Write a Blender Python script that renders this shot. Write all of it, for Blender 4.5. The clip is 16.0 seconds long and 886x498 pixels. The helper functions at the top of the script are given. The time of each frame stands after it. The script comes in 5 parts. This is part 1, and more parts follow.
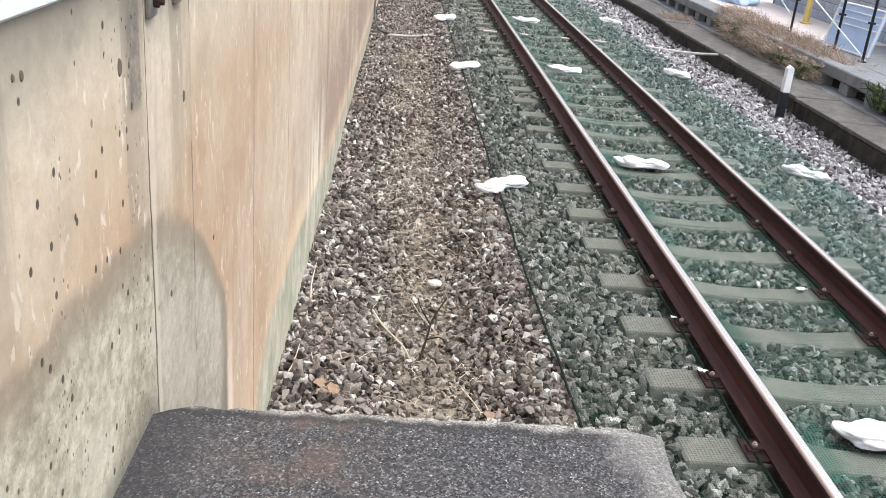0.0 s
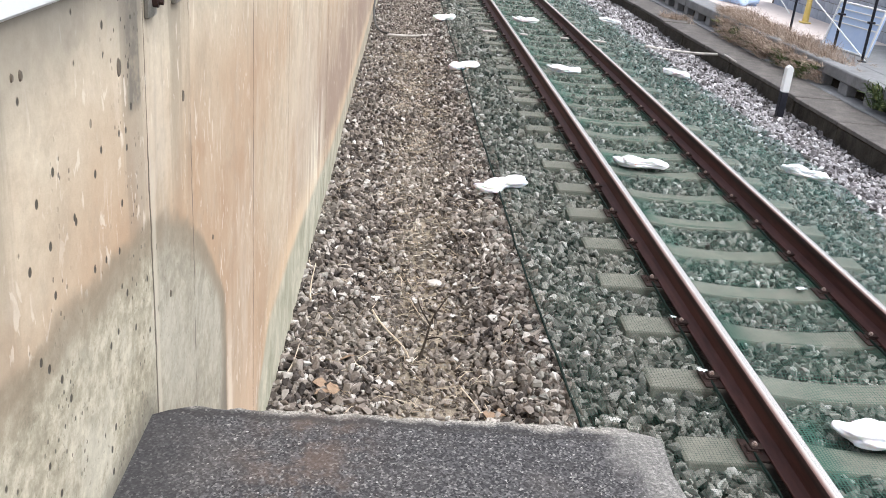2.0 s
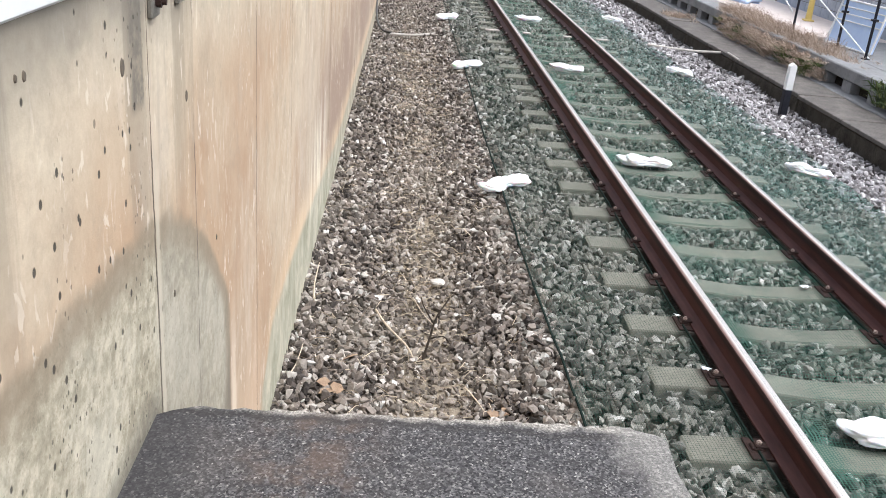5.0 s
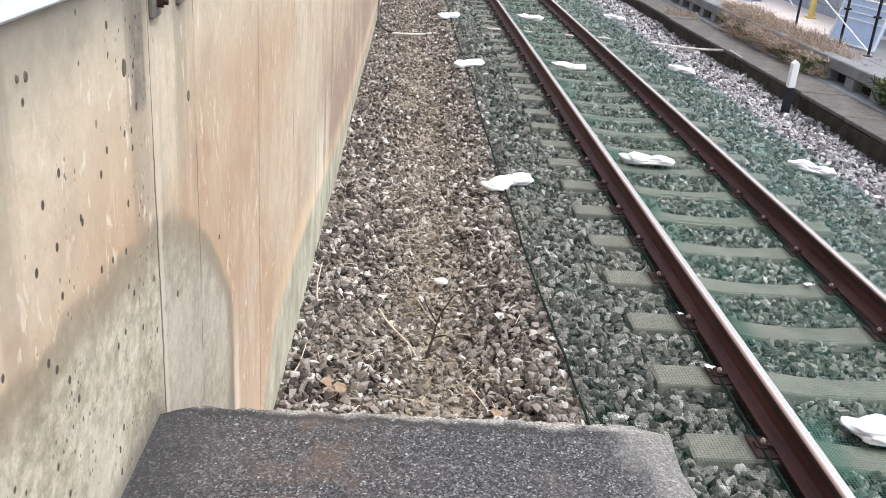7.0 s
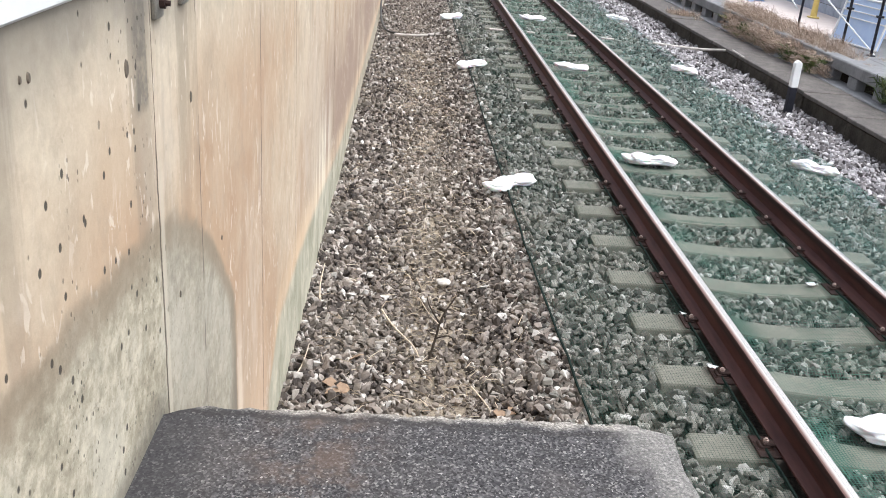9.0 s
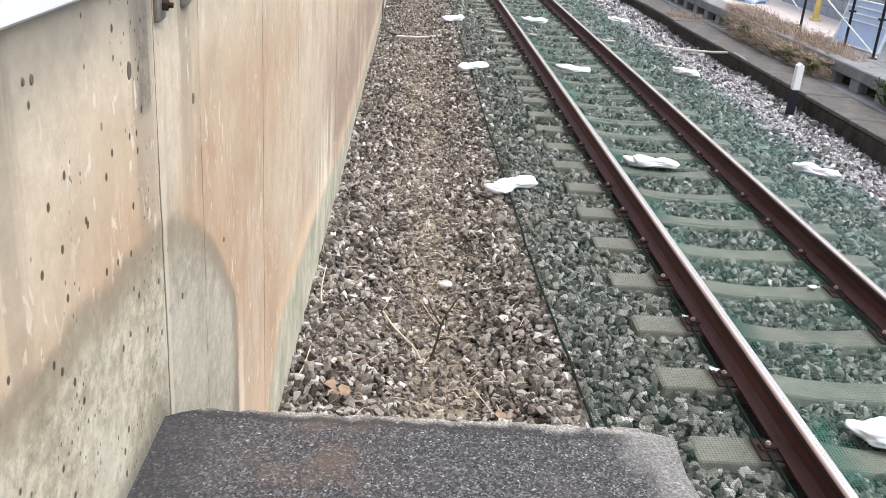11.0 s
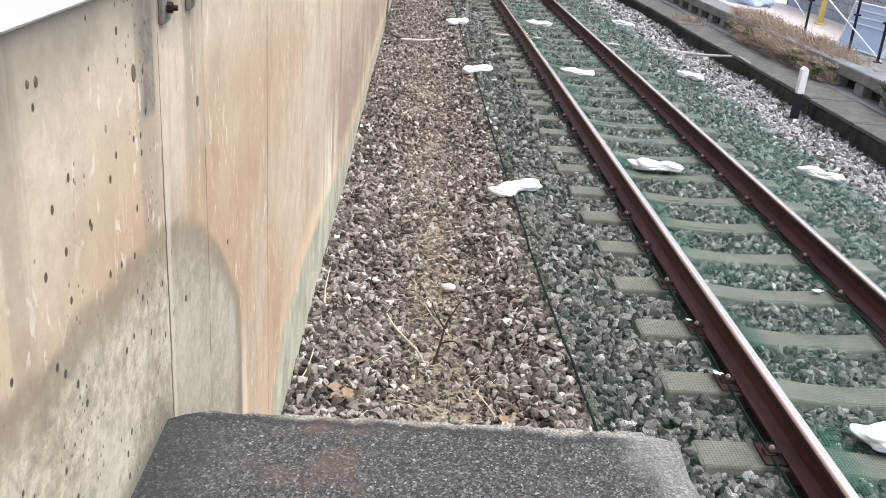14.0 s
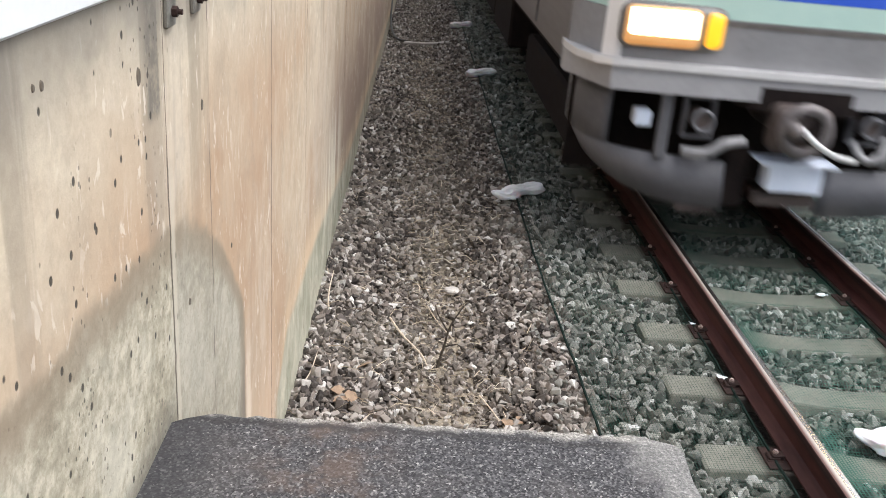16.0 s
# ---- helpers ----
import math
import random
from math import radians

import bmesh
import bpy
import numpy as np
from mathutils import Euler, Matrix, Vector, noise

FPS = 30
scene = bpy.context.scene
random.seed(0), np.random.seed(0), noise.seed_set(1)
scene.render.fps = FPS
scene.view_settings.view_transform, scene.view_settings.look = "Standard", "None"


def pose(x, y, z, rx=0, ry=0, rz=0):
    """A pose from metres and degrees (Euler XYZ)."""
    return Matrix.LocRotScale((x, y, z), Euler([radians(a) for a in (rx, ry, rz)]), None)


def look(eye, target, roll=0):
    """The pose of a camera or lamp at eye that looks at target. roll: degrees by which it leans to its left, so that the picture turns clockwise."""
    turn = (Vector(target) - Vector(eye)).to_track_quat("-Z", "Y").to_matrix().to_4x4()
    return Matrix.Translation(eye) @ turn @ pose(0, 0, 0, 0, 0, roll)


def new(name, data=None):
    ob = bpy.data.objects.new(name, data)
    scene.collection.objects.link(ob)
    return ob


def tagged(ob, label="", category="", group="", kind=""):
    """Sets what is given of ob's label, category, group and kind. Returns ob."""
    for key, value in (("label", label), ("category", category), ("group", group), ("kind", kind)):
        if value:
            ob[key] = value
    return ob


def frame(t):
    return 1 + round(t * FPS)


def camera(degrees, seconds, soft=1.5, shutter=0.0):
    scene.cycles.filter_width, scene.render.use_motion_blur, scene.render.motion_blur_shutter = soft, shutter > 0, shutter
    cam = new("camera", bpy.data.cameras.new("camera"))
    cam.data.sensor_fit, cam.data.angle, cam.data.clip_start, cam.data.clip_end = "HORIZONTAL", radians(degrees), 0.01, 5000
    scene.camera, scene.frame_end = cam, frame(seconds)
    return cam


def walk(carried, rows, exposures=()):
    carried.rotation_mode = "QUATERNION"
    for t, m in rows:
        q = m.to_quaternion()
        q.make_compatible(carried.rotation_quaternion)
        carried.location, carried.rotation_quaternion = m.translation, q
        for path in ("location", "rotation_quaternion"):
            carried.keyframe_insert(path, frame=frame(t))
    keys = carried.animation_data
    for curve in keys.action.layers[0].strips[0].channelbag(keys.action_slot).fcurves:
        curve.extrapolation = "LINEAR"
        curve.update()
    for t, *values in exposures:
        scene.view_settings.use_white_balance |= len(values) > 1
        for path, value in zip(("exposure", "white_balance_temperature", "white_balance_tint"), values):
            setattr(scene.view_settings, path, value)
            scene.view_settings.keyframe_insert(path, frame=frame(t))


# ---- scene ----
# ---------- camera ----------
cam = camera(49.51, 16.0, soft=1.0, shutter=0.5)


def eye(x, y, z, tilt, turn, lean):
    """Camera pose: tilt down, turn to the right and lean in degrees."""
    p, a = radians(tilt), radians(turn)
    way = Vector((math.sin(a) * math.cos(p), math.cos(a) * math.cos(p), -math.sin(p)))
    return look((x, y, z), Vector((x, y, z)) + way, lean)


PATH = [
    (0.0, -2.4639, 0.0002, 2.2910, 21.289, 4.577, 6.047),
    (0.5, -2.4637, 0.0008, 2.2907, 21.285, 4.609, 6.054),
    (1.0, -2.4637, 0.0010, 2.2907, 21.284, 4.620, 6.057),
    (1.5, -2.4638, 0.0014, 2.2904, 21.282, 4.619, 6.051),
    (2.0, -2.4639, 0.0018, 2.2903, 21.293, 4.606, 6.025),
    (2.5, -2.4639, 0.0017, 2.2908, 21.323, 4.579, 5.970),
    (3.0, -2.4641, 0.0016, 2.2906, 21.342, 4.548, 5.921),
    (3.5, -2.4644, 0.0014, 2.2902, 21.347, 4.509, 5.897),
    (4.0, -2.4651, 0.0022, 2.2901, 21.348, 4.471, 5.865),
    (6.5, -2.4653, 0.0047, 2.2888, 21.411, 4.287, 5.586),
    (7.0, -2.4640, 0.0047, 2.2883, 21.424, 4.223, 5.479),
    (7.5, -2.4635, 0.0036, 2.2880, 21.443, 4.164, 5.382),
    (8.0, -2.4637, 0.0027, 2.2881, 21.447, 4.121, 5.303),
    (8.5, -2.4634, 0.0024, 2.2882, 21.427, 4.084, 5.267),
    (9.0, -2.4625, 0.0015, 2.2879, 21.394, 4.035, 5.286),
    (11.5, -2.4644, 0.0039, 2.2886, 21.254, 3.909, 5.387),
    (12.0, -2.4643, 0.0051, 2.2890, 21.209, 3.876, 5.435),
    (12.5, -2.4644, 0.0057, 2.2894, 21.181, 3.820, 5.458),
    (13.0, -2.4637, 0.0051, 2.2893, 21.162, 3.753, 5.456),
    (13.5, -2.4634, 0.0043, 2.2886, 21.141, 3.717, 5.444),
    (14.0, -2.4638, 0.0043, 2.2884, 21.140, 3.684, 5.425),
    (14.5, -2.4637, 0.0050, 2.2888, 21.164, 3.616, 5.399),
    (15.0, -2.4637, 0.0054, 2.2888, 21.170, 3.532, 5.372),
    (15.5, -2.4642, 0.0055, 2.2886, 21.146, 3.455, 5.361),
    (16.0, -2.4659, 0.0049, 2.2901, 20.979, 3.462, 5.441),
]
walk(cam, [(t, eye(*r)) for t, *r in PATH],
     exposures=[(0.0, 0.33, 6050, 10), (16.0, 0.33, 6050, 10)])

# ---------- world and sun ----------
world = bpy.data.worlds.new("sky")
scene.world = world
world.use_nodes = True
wn = world.node_tree.nodes
sky = wn.new("ShaderNodeTexSky")
sky.sky_type, sky.sun_disc = "NISHITA", False
sky.sun_elevation, sky.sun_rotation = radians(66), radians(100)
sky.air_density, sky.dust_density, sky.ozone_density = 1.0, 6.0, 0.6
veil = wn.new("ShaderNodeHueSaturation")  # thin cloud whitens the sky
veil.inputs["Saturation"].default_value, veil.inputs["Value"].default_value = 0.28, 1.48
world.node_tree.links.new(sky.outputs[0], veil.inputs["Color"])
world.node_tree.links.new(veil.outputs[0], wn["Background"].inputs[0])
wn["Background"].inputs[1].default_value = 0.15
sun = new("sun", bpy.data.lights.new("sun", "SUN"))
sun.data.energy, sun.data.angle, sun.data.color = 0.95, radians(22), (1.0, 0.95, 0.88)
sun.matrix_world = look((1.65, -2.5, 4.4), (0, 0, 0))


# ---------- materials ----------
class Nodes:
    """Short hand for building a node material."""

    def __init__(self, name):
        self.mat = bpy.data.materials.new(name)
        self.mat.use_nodes = True
        self.tree = self.mat.node_tree
        self.n = self.tree.nodes
        self.bsdf = self.n["Principled BSDF"]
        self.out = self.n["Material Output"]
        self.co = self.n.new("ShaderNodeTexCoord").outputs["Object"]

    def put(self, socket, value):
        if isinstance(value, bpy.types.NodeSocket):
            self.tree.links.new(value, socket)
        elif value is not None:
            if isinstance(value, (tuple, list)) and len(value) == 3 and socket.type == "RGBA":
                value = (*value, 1)
            socket.default_value = value

    def math(self, op, a, b=None, c=None, clamp=False):
        m = self.n.new("ShaderNodeMath")
        m.operation, m.use_clamp = op, clamp
        for s, v in zip(m.inputs, (a, b, c)):
            self.put(s, v)
        return m.outputs[0]

    def noise(self, scale, detail=4, rough=0.55, stretch=(1, 1, 1), co=None, distort=0.0):
        mp = self.n.new("ShaderNodeMapping")
        self.put(mp.inputs["Vector"], co or self.co)
        mp.inputs["Scale"].default_value = stretch
        t = self.n.new("ShaderNodeTexNoise")
        self.put(t.inputs["Vector"], mp.outputs[0])
        t.inputs["Scale"].default_value, t.inputs["Detail"].default_value = scale, detail
        t.inputs["Roughness"].default_value, t.inputs["Distortion"].default_value = rough, distort
        return t.outputs["Fac"]

    def voronoi(self, scale, stretch=(1, 1, 1), out="Distance"):
        mp = self.n.new("ShaderNodeMapping")
        self.put(mp.inputs["Vector"], self.co)
        mp.inputs["Scale"].default_value = stretch
        t = self.n.new("ShaderNodeTexVoronoi")
        self.put(t.inputs["Vector"], mp.outputs[0])
        t.inputs["Scale"].default_value = scale
        return t.outputs[out]

    def step(self, v, lo, hi, a=0.0, b=1.0):
        m = self.n.new("ShaderNodeMapRange")
        m.interpolation_type = "SMOOTHSTEP"
        for s, x in zip(m.inputs, (v, lo, hi, a, b)):
            self.put(s, x)
        return m.outputs[0]

    def ramp(self, v, *stops):
        r = self.n.new("ShaderNodeValToRGB")
        e = r.color_ramp.elements
        while len(e) < len(stops):
            e.new(0.5)
        for el, (p, c) in zip(e, stops):
            el.position, el.color = p, (*c, 1)
        self.put(r.inputs[0], v)
        return r.outputs[0]

    def mix(self, f, a, b, kind="MIX"):
        m = self.n.new("ShaderNodeMix")
        m.data_type, m.blend_type = "RGBA", kind
        self.put(m.inputs[0], f)
        self.put(m.inputs[6], a)
        self.put(m.inputs[7], b)
        return m.outputs[2]

    def split(self):
        s = self.n.new("ShaderNodeSeparateXYZ")
        self.put(s.inputs[0], self.co)
        return s.outputs

    def bump(self, height, strength=0.4, distance=0.01):
        b = self.n.new("ShaderNodeBump")
        b.inputs["Strength"].default_value, b.inputs["Distance"].default_value = strength, distance
        self.put(b.inputs["Height"], height)
        self.put(self.bsdf.inputs["Normal"], b.outputs[0])

    def done(self, color=None, rough=0.85, metal=0.0, spec=None):
        self.put(self.bsdf.inputs["Base Color"], color)
        self.put(self.bsdf.inputs["Roughness"], rough)
        self.put(self.bsdf.inputs["Metallic"], metal)
        if spec is not None:
            self.put(self.bsdf.inputs["Specular IOR Level"], spec)
        return self.mat


def plain(name, c1, c2, scale=6.0, rough=0.8, metal=0.0, bump=0.2, dist=0.004, stretch=(1, 1, 1), spec=None):
    """Two tones by a coarse and a fine noise, with fine relief."""
    k = Nodes(name)
    a, b = k.noise(scale, 5, 0.6, stretch), k.noise(scale * 9, 3, 0.6, stretch)
    f = k.math("ADD", k.math("MULTIPLY", a, 0.65), k.math("MULTIPLY", b, 0.35))
    k.bump(b, bump, dist)
    return k.done(k.ramp(f, (0.33, c1), (0.67, c2)), k.step(a, 0.3, 0.7, rough - 0.07, min(1, rough + 0.07)), metal, spec)


def make_stone(name, stops, dust, tint, strip=0.0):
    k = Nodes(name)
    isl = k.n.new("ShaderNodeNewGeometry").outputs["Random Per Island"]
    c = k.ramp(isl, *stops)
    c = k.mix(k.step(k.noise(60, 3), 0.35, 0.75, 0, 0.32), c, tint)
    c = k.mix(k.step(k.noise(1.7, 4), 0.42, 0.68, 0, dust), c, (0.34, 0.305, 0.25))
    if strip:
        x, y, z = k.split()
        mid = k.math("MULTIPLY", k.step(k.math("ABSOLUTE", k.math("ADD", x, k.math("ADD", 2.02, k.math("MULTIPLY", k.noise(0.7, 3), 0.2)))), 0.36, 0.08), k.step(k.noise(1.9, 5, 0.65), 0.38, 0.58, 0.15, 1.0))
        c = k.mix(k.math("MULTIPLY", mid, strip), c, k.ramp(k.noise(45, 4, 0.7), (0.3, (0.20, 0.16, 0.115)), (0.7, (0.52, 0.455, 0.36))))
    k.bump(k.noise(110, 5, 0.65), 0.6, 0.005)
    return k.done(c, 0.88, 0.0, 0.12)


M_STONE_PATH = make_stone("path_ballast", [(0.0, (0.014, 0.012, 0.012)), (0.20, (0.052, 0.044, 0.040)), (0.44, (0.130, 0.110, 0.096)), (0.64, (0.205, 0.170, 0.145)),
                                           (0.82, (0.33, 0.295, 0.26)), (0.95, (0.50, 0.465, 0.425)), (1.0, (0.70, 0.68, 0.64))], 0.24, (0.18, 0.156, 0.134), 0.14)
M_STONE_TRACK = make_stone("track_ballast", [(0.0, (0.016, 0.016, 0.016)), (0.2, (0.070, 0.070, 0.065)), (0.5, (0.170, 0.167, 0.150)), (0.82, (0.30, 0.292, 0.262)),
                                             (0.96, (0.42, 0.415, 0.385)), (1.0, (0.62, 0.61, 0.58))], 0.20, (0.20, 0.175, 0.14))
M_STONE_SIDE = make_stone("side_ballast", [(0.0, (0.025, 0.022, 0.023)), (0.24, (0.125, 0.116, 0.118)), (0.5, (0.275, 0.260, 0.264)), (0.82, (0.46, 0.442, 0.448)),
                                           (1.0, (0.70, 0.685, 0.69))], 0.06, (0.26, 0.235, 0.225))


def make_ground():
    k = Nodes("gritty_soil")
    x, y, z = k.split()
    a, b = k.noise(1.3, 5, 0.6), k.noise(55, 5, 0.7)
    # near-black outside the strip puts the shade of deep stone gaps into the colour
    c = k.ramp(b, (0.3, (0.012, 0.010, 0.009)), (0.55, (0.036, 0.030, 0.025)), (0.75, (0.10, 0.082, 0.066)))
    strip = k.math("MULTIPLY", k.step(x, -2.55, -2.25), k.step(x, -1.72, -2.0))
    grit = k.ramp(b, (0.3, (0.15, 0.125, 0.092)), (0.55, (0.31, 0.262, 0.20)), (0.75, (0.52, 0.455, 0.36)))
    c = k.mix(k.math("MULTIPLY", strip, k.step(a, 0.3, 0.55, 0.2, 1)), c, grit)
    k.bump(b, 0.7, 0.012)
    return k.done(c, 0.95, 0.0, 0.05)


M_GROUND = make_ground()


def make_wall():
    """Old cast concrete: peach iron wash, grey damp foot, streaks, pits and a moss strip. Runs along y, up z."""
    k = Nodes("stained_concrete")
    x, y, z = k.split()
    wob = k.math("MULTIPLY", k.math("SUBTRACT", k.noise(3.0, 4, 0.6, (1, 1, 1)), 0.5), 0.22)
    fine = k.noise(30, 7, 0.72, (1, 0.85, 1))
    mid = k.noise(4.5, 6, 0.68, (1, 0.85, 0.8))
    streak = k.noise(1.5, 3, 0.5, (1, 0.26, 0.10), distort=0.5)
    blotch = k.noise(1.3, 6, 0.62)
    # warm wash over pale concrete, strongest halfway down
    pale = k.ramp(fine, (0.3, (0.57, 0.49, 0.36)), (0.7, (0.74, 0.655, 0.495)))
    peach = k.ramp(mid, (0.3, (0.44, 0.285, 0.170)), (0.7, (0.56, 0.405, 0.265)))
    warm = k.math("MULTIPLY", k.step(k.math("ADD", z, wob), 2.0, 1.5, 0.15, 1.0), k.step(k.math("ADD", k.math("MULTIPLY", streak, 0.5), k.math("MULTIPLY", blotch, 0.5)), 0.41, 0.57, 0.35, 1.0))
    c = k.mix(warm, pale, peach)
    c = k.mix(k.math("MULTIPLY", k.step(streak, 0.50, 0.62), k.step(y, 2.6, 4.5, 0.1, 0.5)), c, (0.34, 0.24, 0.175))
    c = k.mix(k.math("MULTIPLY", k.step(streak, 0.47, 0.38), k.step(y, 2.8, 4.5, 0.1, 0.4)), c, (0.66, 0.56, 0.43))
    c = k.mix(k.step(k.noise(8, 7, 0.72, (1, 0.8, 0.8)), 0.48, 0.72, 0, 0.45), c, (0.36, 0.29, 0.21))
    c = k.mix(k.math("MULTIPLY", k.step(k.noise(5, 5, 0.6, (1, 0.7, 0.22), distort=0.5), 0.52, 0.70), 0.32), c, (0.70, 0.63, 0.52))
    c = k.mix(k.math("MULTIPLY", k.step(k.noise(18, 4, 0.6, (1, 0.7, 0.35), distort=0.6), 0.58, 0.68), 0.3), c, (0.70, 0.60, 0.48))
    # uneven weathered clouds
    cloud = k.noise(2.1, 7, 0.7, (1, 0.75, 0.6), distort=0.5)
    c = k.mix(k.step(cloud, 0.52, 0.70, 0, 0.5), c, (0.40, 0.30, 0.205))
    c = k.mix(k.step(cloud, 0.46, 0.32, 0, 0.45), c, (0.66, 0.56, 0.42))
    # dull brown drift towards the foot, further along
    drift = k.math("MULTIPLY", k.step(y, 4.3, 7.0, 0, 0.9), k.math("MULTIPLY", k.step(k.math("ADD", z, k.math("MULTIPLY", wob, 1.5)), 1.5, 0.7), k.step(blotch, 0.3, 0.6, 0.4, 1)))
    c = k.mix(drift, c, (0.34, 0.245, 0.185))
    # dark runs down from the coping and the joints
    runs = k.math("MULTIPLY", k.step(k.noise(5, 5, 0.6, (1, 1.0, 0.06), distort=0.2), 0.54, 0.64), k.step(k.math("ADD", z, k.math("MULTIPLY", wob, 2.0)), 1.0, 1.95, 0, 0.55))
    c = k.mix(runs, c, (0.27, 0.215, 0.155))
    # scraped pale flecks
    fleck = k.math("MULTIPLY", k.step(k.noise(38, 3, 0.6, (1, 0.55, 0.22), distort=1.2), 0.60, 0.66), k.step(k.noise(2.5, 3), 0.42, 0.55, 0.1, 0.75))
    c = k.mix(fleck, c, (0.74, 0.66, 0.54))
    # grey damp area: level above the slab, falling in a bow past its end to an upright border
    edge = k.math("SUBTRACT", k.math("SUBTRACT", 1.64, k.math("MULTIPLY", y, 0.06)), k.math("MULTIPLY", k.math("POWER", k.math("MAXIMUM", k.math("SUBTRACT", y, 2.0), 0.0), 2.0), 0.60))
    over = k.math("SUBTRACT", k.math("ADD", edge, k.math("ADD", k.math("MULTIPLY", wob, 0.28), k.math("MULTIPLY", k.math("SUBTRACT", mid, 0.5), 0.12))), z)
    side = k.math("SUBTRACT", k.math("ADD", 2.965, k.math("MULTIPLY", k.math("SUBTRACT", mid, 0.5), 0.10)), y)
    over = k.math("MINIMUM", over, k.math("MULTIPLY", side, 1.2))
    grey = k.ramp(k.math("ADD", k.math("MULTIPLY", fine, 0.6), k.math("MULTIPLY", mid, 0.4)),
                  (0.37, (0.23, 0.20, 0.14)), (0.5, (0.41, 0.362, 0.262)), (0.61, (0.61, 0.555, 0.425)))
    grey = k.mix(k.step(k.noise(9, 6, 0.75), 0.52, 0.66, 0, 0.55), grey, (0.28, 0.24, 0.165))
    grey = k.mix(k.step(k.noise(24, 5, 0.75), 0.54, 0.66, 0, 0.28), grey, (0.74, 0.68, 0.53))
    grey = k.mix(k.step(k.noise(3.4, 6, 0.7), 0.55, 0.40, 0, 0.45), grey, (0.64, 0.60, 0.48))
    grey = k.mix(k.step(y, 2.02, 2.10, 0, 0.4), grey, (0.38, 0.345, 0.28))
    grey = k.mix(k.math("MULTIPLY", k.step(y, 2.04, 2.12), k.step(k.noise(5.5, 7, 0.78, (1, 0.9, 0.6), distort=0.6), 0.50, 0.64, 0, 0.5)), grey, (0.24, 0.205, 0.155))
    grey = k.mix(k.step(k.noise(70, 4, 0.7), 0.60, 0.68, 0, 0.5), grey, (0.12, 0.10, 0.07))
    damp = k.step(over, 0.0, 0.05)
    c = k.mix(damp, c, grey)
    rim = k.math("MULTIPLY", k.math("MULTIPLY", k.step(over, -0.012, 0.03), k.step(over, 0.15, 0.05)), k.step(mid, 0.3, 0.6, 0.45, 0.85))
    c = k.mix(rim, c, (0.28, 0.215, 0.145))
    # dark foot and pale lime beside the border of the damp
    c = k.mix(k.math("MULTIPLY", k.math("MULTIPLY", k.step(side, 0.22, 0.02), k.step(side, -0.01, 0.02)), k.step(z, 0.85, 0.5, 0, 0.6)), c, (0.17, 0.15, 0.12))
    beside = k.math("MULTIPLY", k.step(k.math("ABSOLUTE", k.math("ADD", side, 0.06)), 0.07, 0.015), k.step(k.math("ADD", z, wob), 1.0, 0.45, 0, 0.75))
    c = k.mix(beside, c, (0.78, 0.68, 0.54))
    c = k.mix(k.math("MULTIPLY", k.math("MULTIPLY", k.step(y, 2.98, 3.1), k.step(y, 3.75, 3.5)), k.step(k.math("ADD", z, wob), 0.75, 0.1, 0, 0.5)), c, (0.72, 0.53, 0.36))
    # grey-green moss strip along the foot with a cream border over it
    low = k.math("ADD", z, k.math("ADD", k.math("MULTIPLY", wob, 0.35), k.math("ADD", k.math("MULTIPLY", k.step(y, 3.62, 4.05), -0.20), k.step(y, 4.6, 8.5, 0, 0.22))))
    moss = k.ramp(k.noise(5, 6, 0.7, (1, 0.8, 0.55), distort=0.5), (0.34, (0.27, 0.262, 0.18)), (0.5, (0.42, 0.405, 0.30)), (0.66, (0.62, 0.58, 0.45)))
    foot = k.math("MULTIPLY", k.step(low, 0.14, 0.05), k.step(y, 3.60, 3.78))
    bloom = k.math("MULTIPLY", k.math("MULTIPLY", k.step(low, 0.04, 0.12), k.step(low, 0.34, 0.14)), k.math("MULTIPLY", k.step(y, 3.62, 4.2, 0.0, 0.55), k.step(k.noise(2.0, 4, 0.6, (1, 1, 0.3)), 0.35, 0.6, 0.4, 1.0)))
    c = k.mix(bloom, c, (0.80, 0.62, 0.40))
    c = k.mix(k.math("MULTIPLY", foot, k.step(y, 12, 6.5, 0.6, 0.95)), c, moss)
    salt = k.math("MULTIPLY", k.math("MULTIPLY", k.step(k.math("ABSOLUTE", k.math("SUBTRACT", y, 6.2)), 0.9, 0.1), k.step(z, 0.95, 0.45)), k.math("MULTIPLY", k.step(z, 0.05, 0.3), k.step(k.noise(4, 5, 0.65, (1, 1.5, 0.14)), 0.45, 0.58)))
    c = k.mix(k.math("MULTIPLY", salt, 0.85), c, (0.86, 0.80, 0.64))
    # soft shade under the coping, painted as a dark band along the wall top
    c = k.mix(k.math("MULTIPLY", k.step(k.math("ADD", z, wob), 1.84, 2.06), 0.74), c, (0.17, 0.155, 0.135))
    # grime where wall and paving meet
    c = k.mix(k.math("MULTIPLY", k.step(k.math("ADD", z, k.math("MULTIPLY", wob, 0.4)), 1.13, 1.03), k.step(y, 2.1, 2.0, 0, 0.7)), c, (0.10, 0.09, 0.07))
    # broken hollow at the joint, its shade painted dark on the flat face
    hollow = k.math("MULTIPLY", k.math("MULTIPLY", k.step(k.math("ADD", y, k.math("MULTIPLY", wob, 0.25)), 1.90, 1.95), k.step(y, 2.025, 2.015)), k.step(k.math("ADD", z, k.math("MULTIPLY", wob, 0.3)), 1.76, 1.79))
    c = k.mix(k.math("MULTIPLY", hollow, k.step(fine, 0.3, 0.6, 0.35, 0.9)), c, (0.17, 0.15, 0.12))
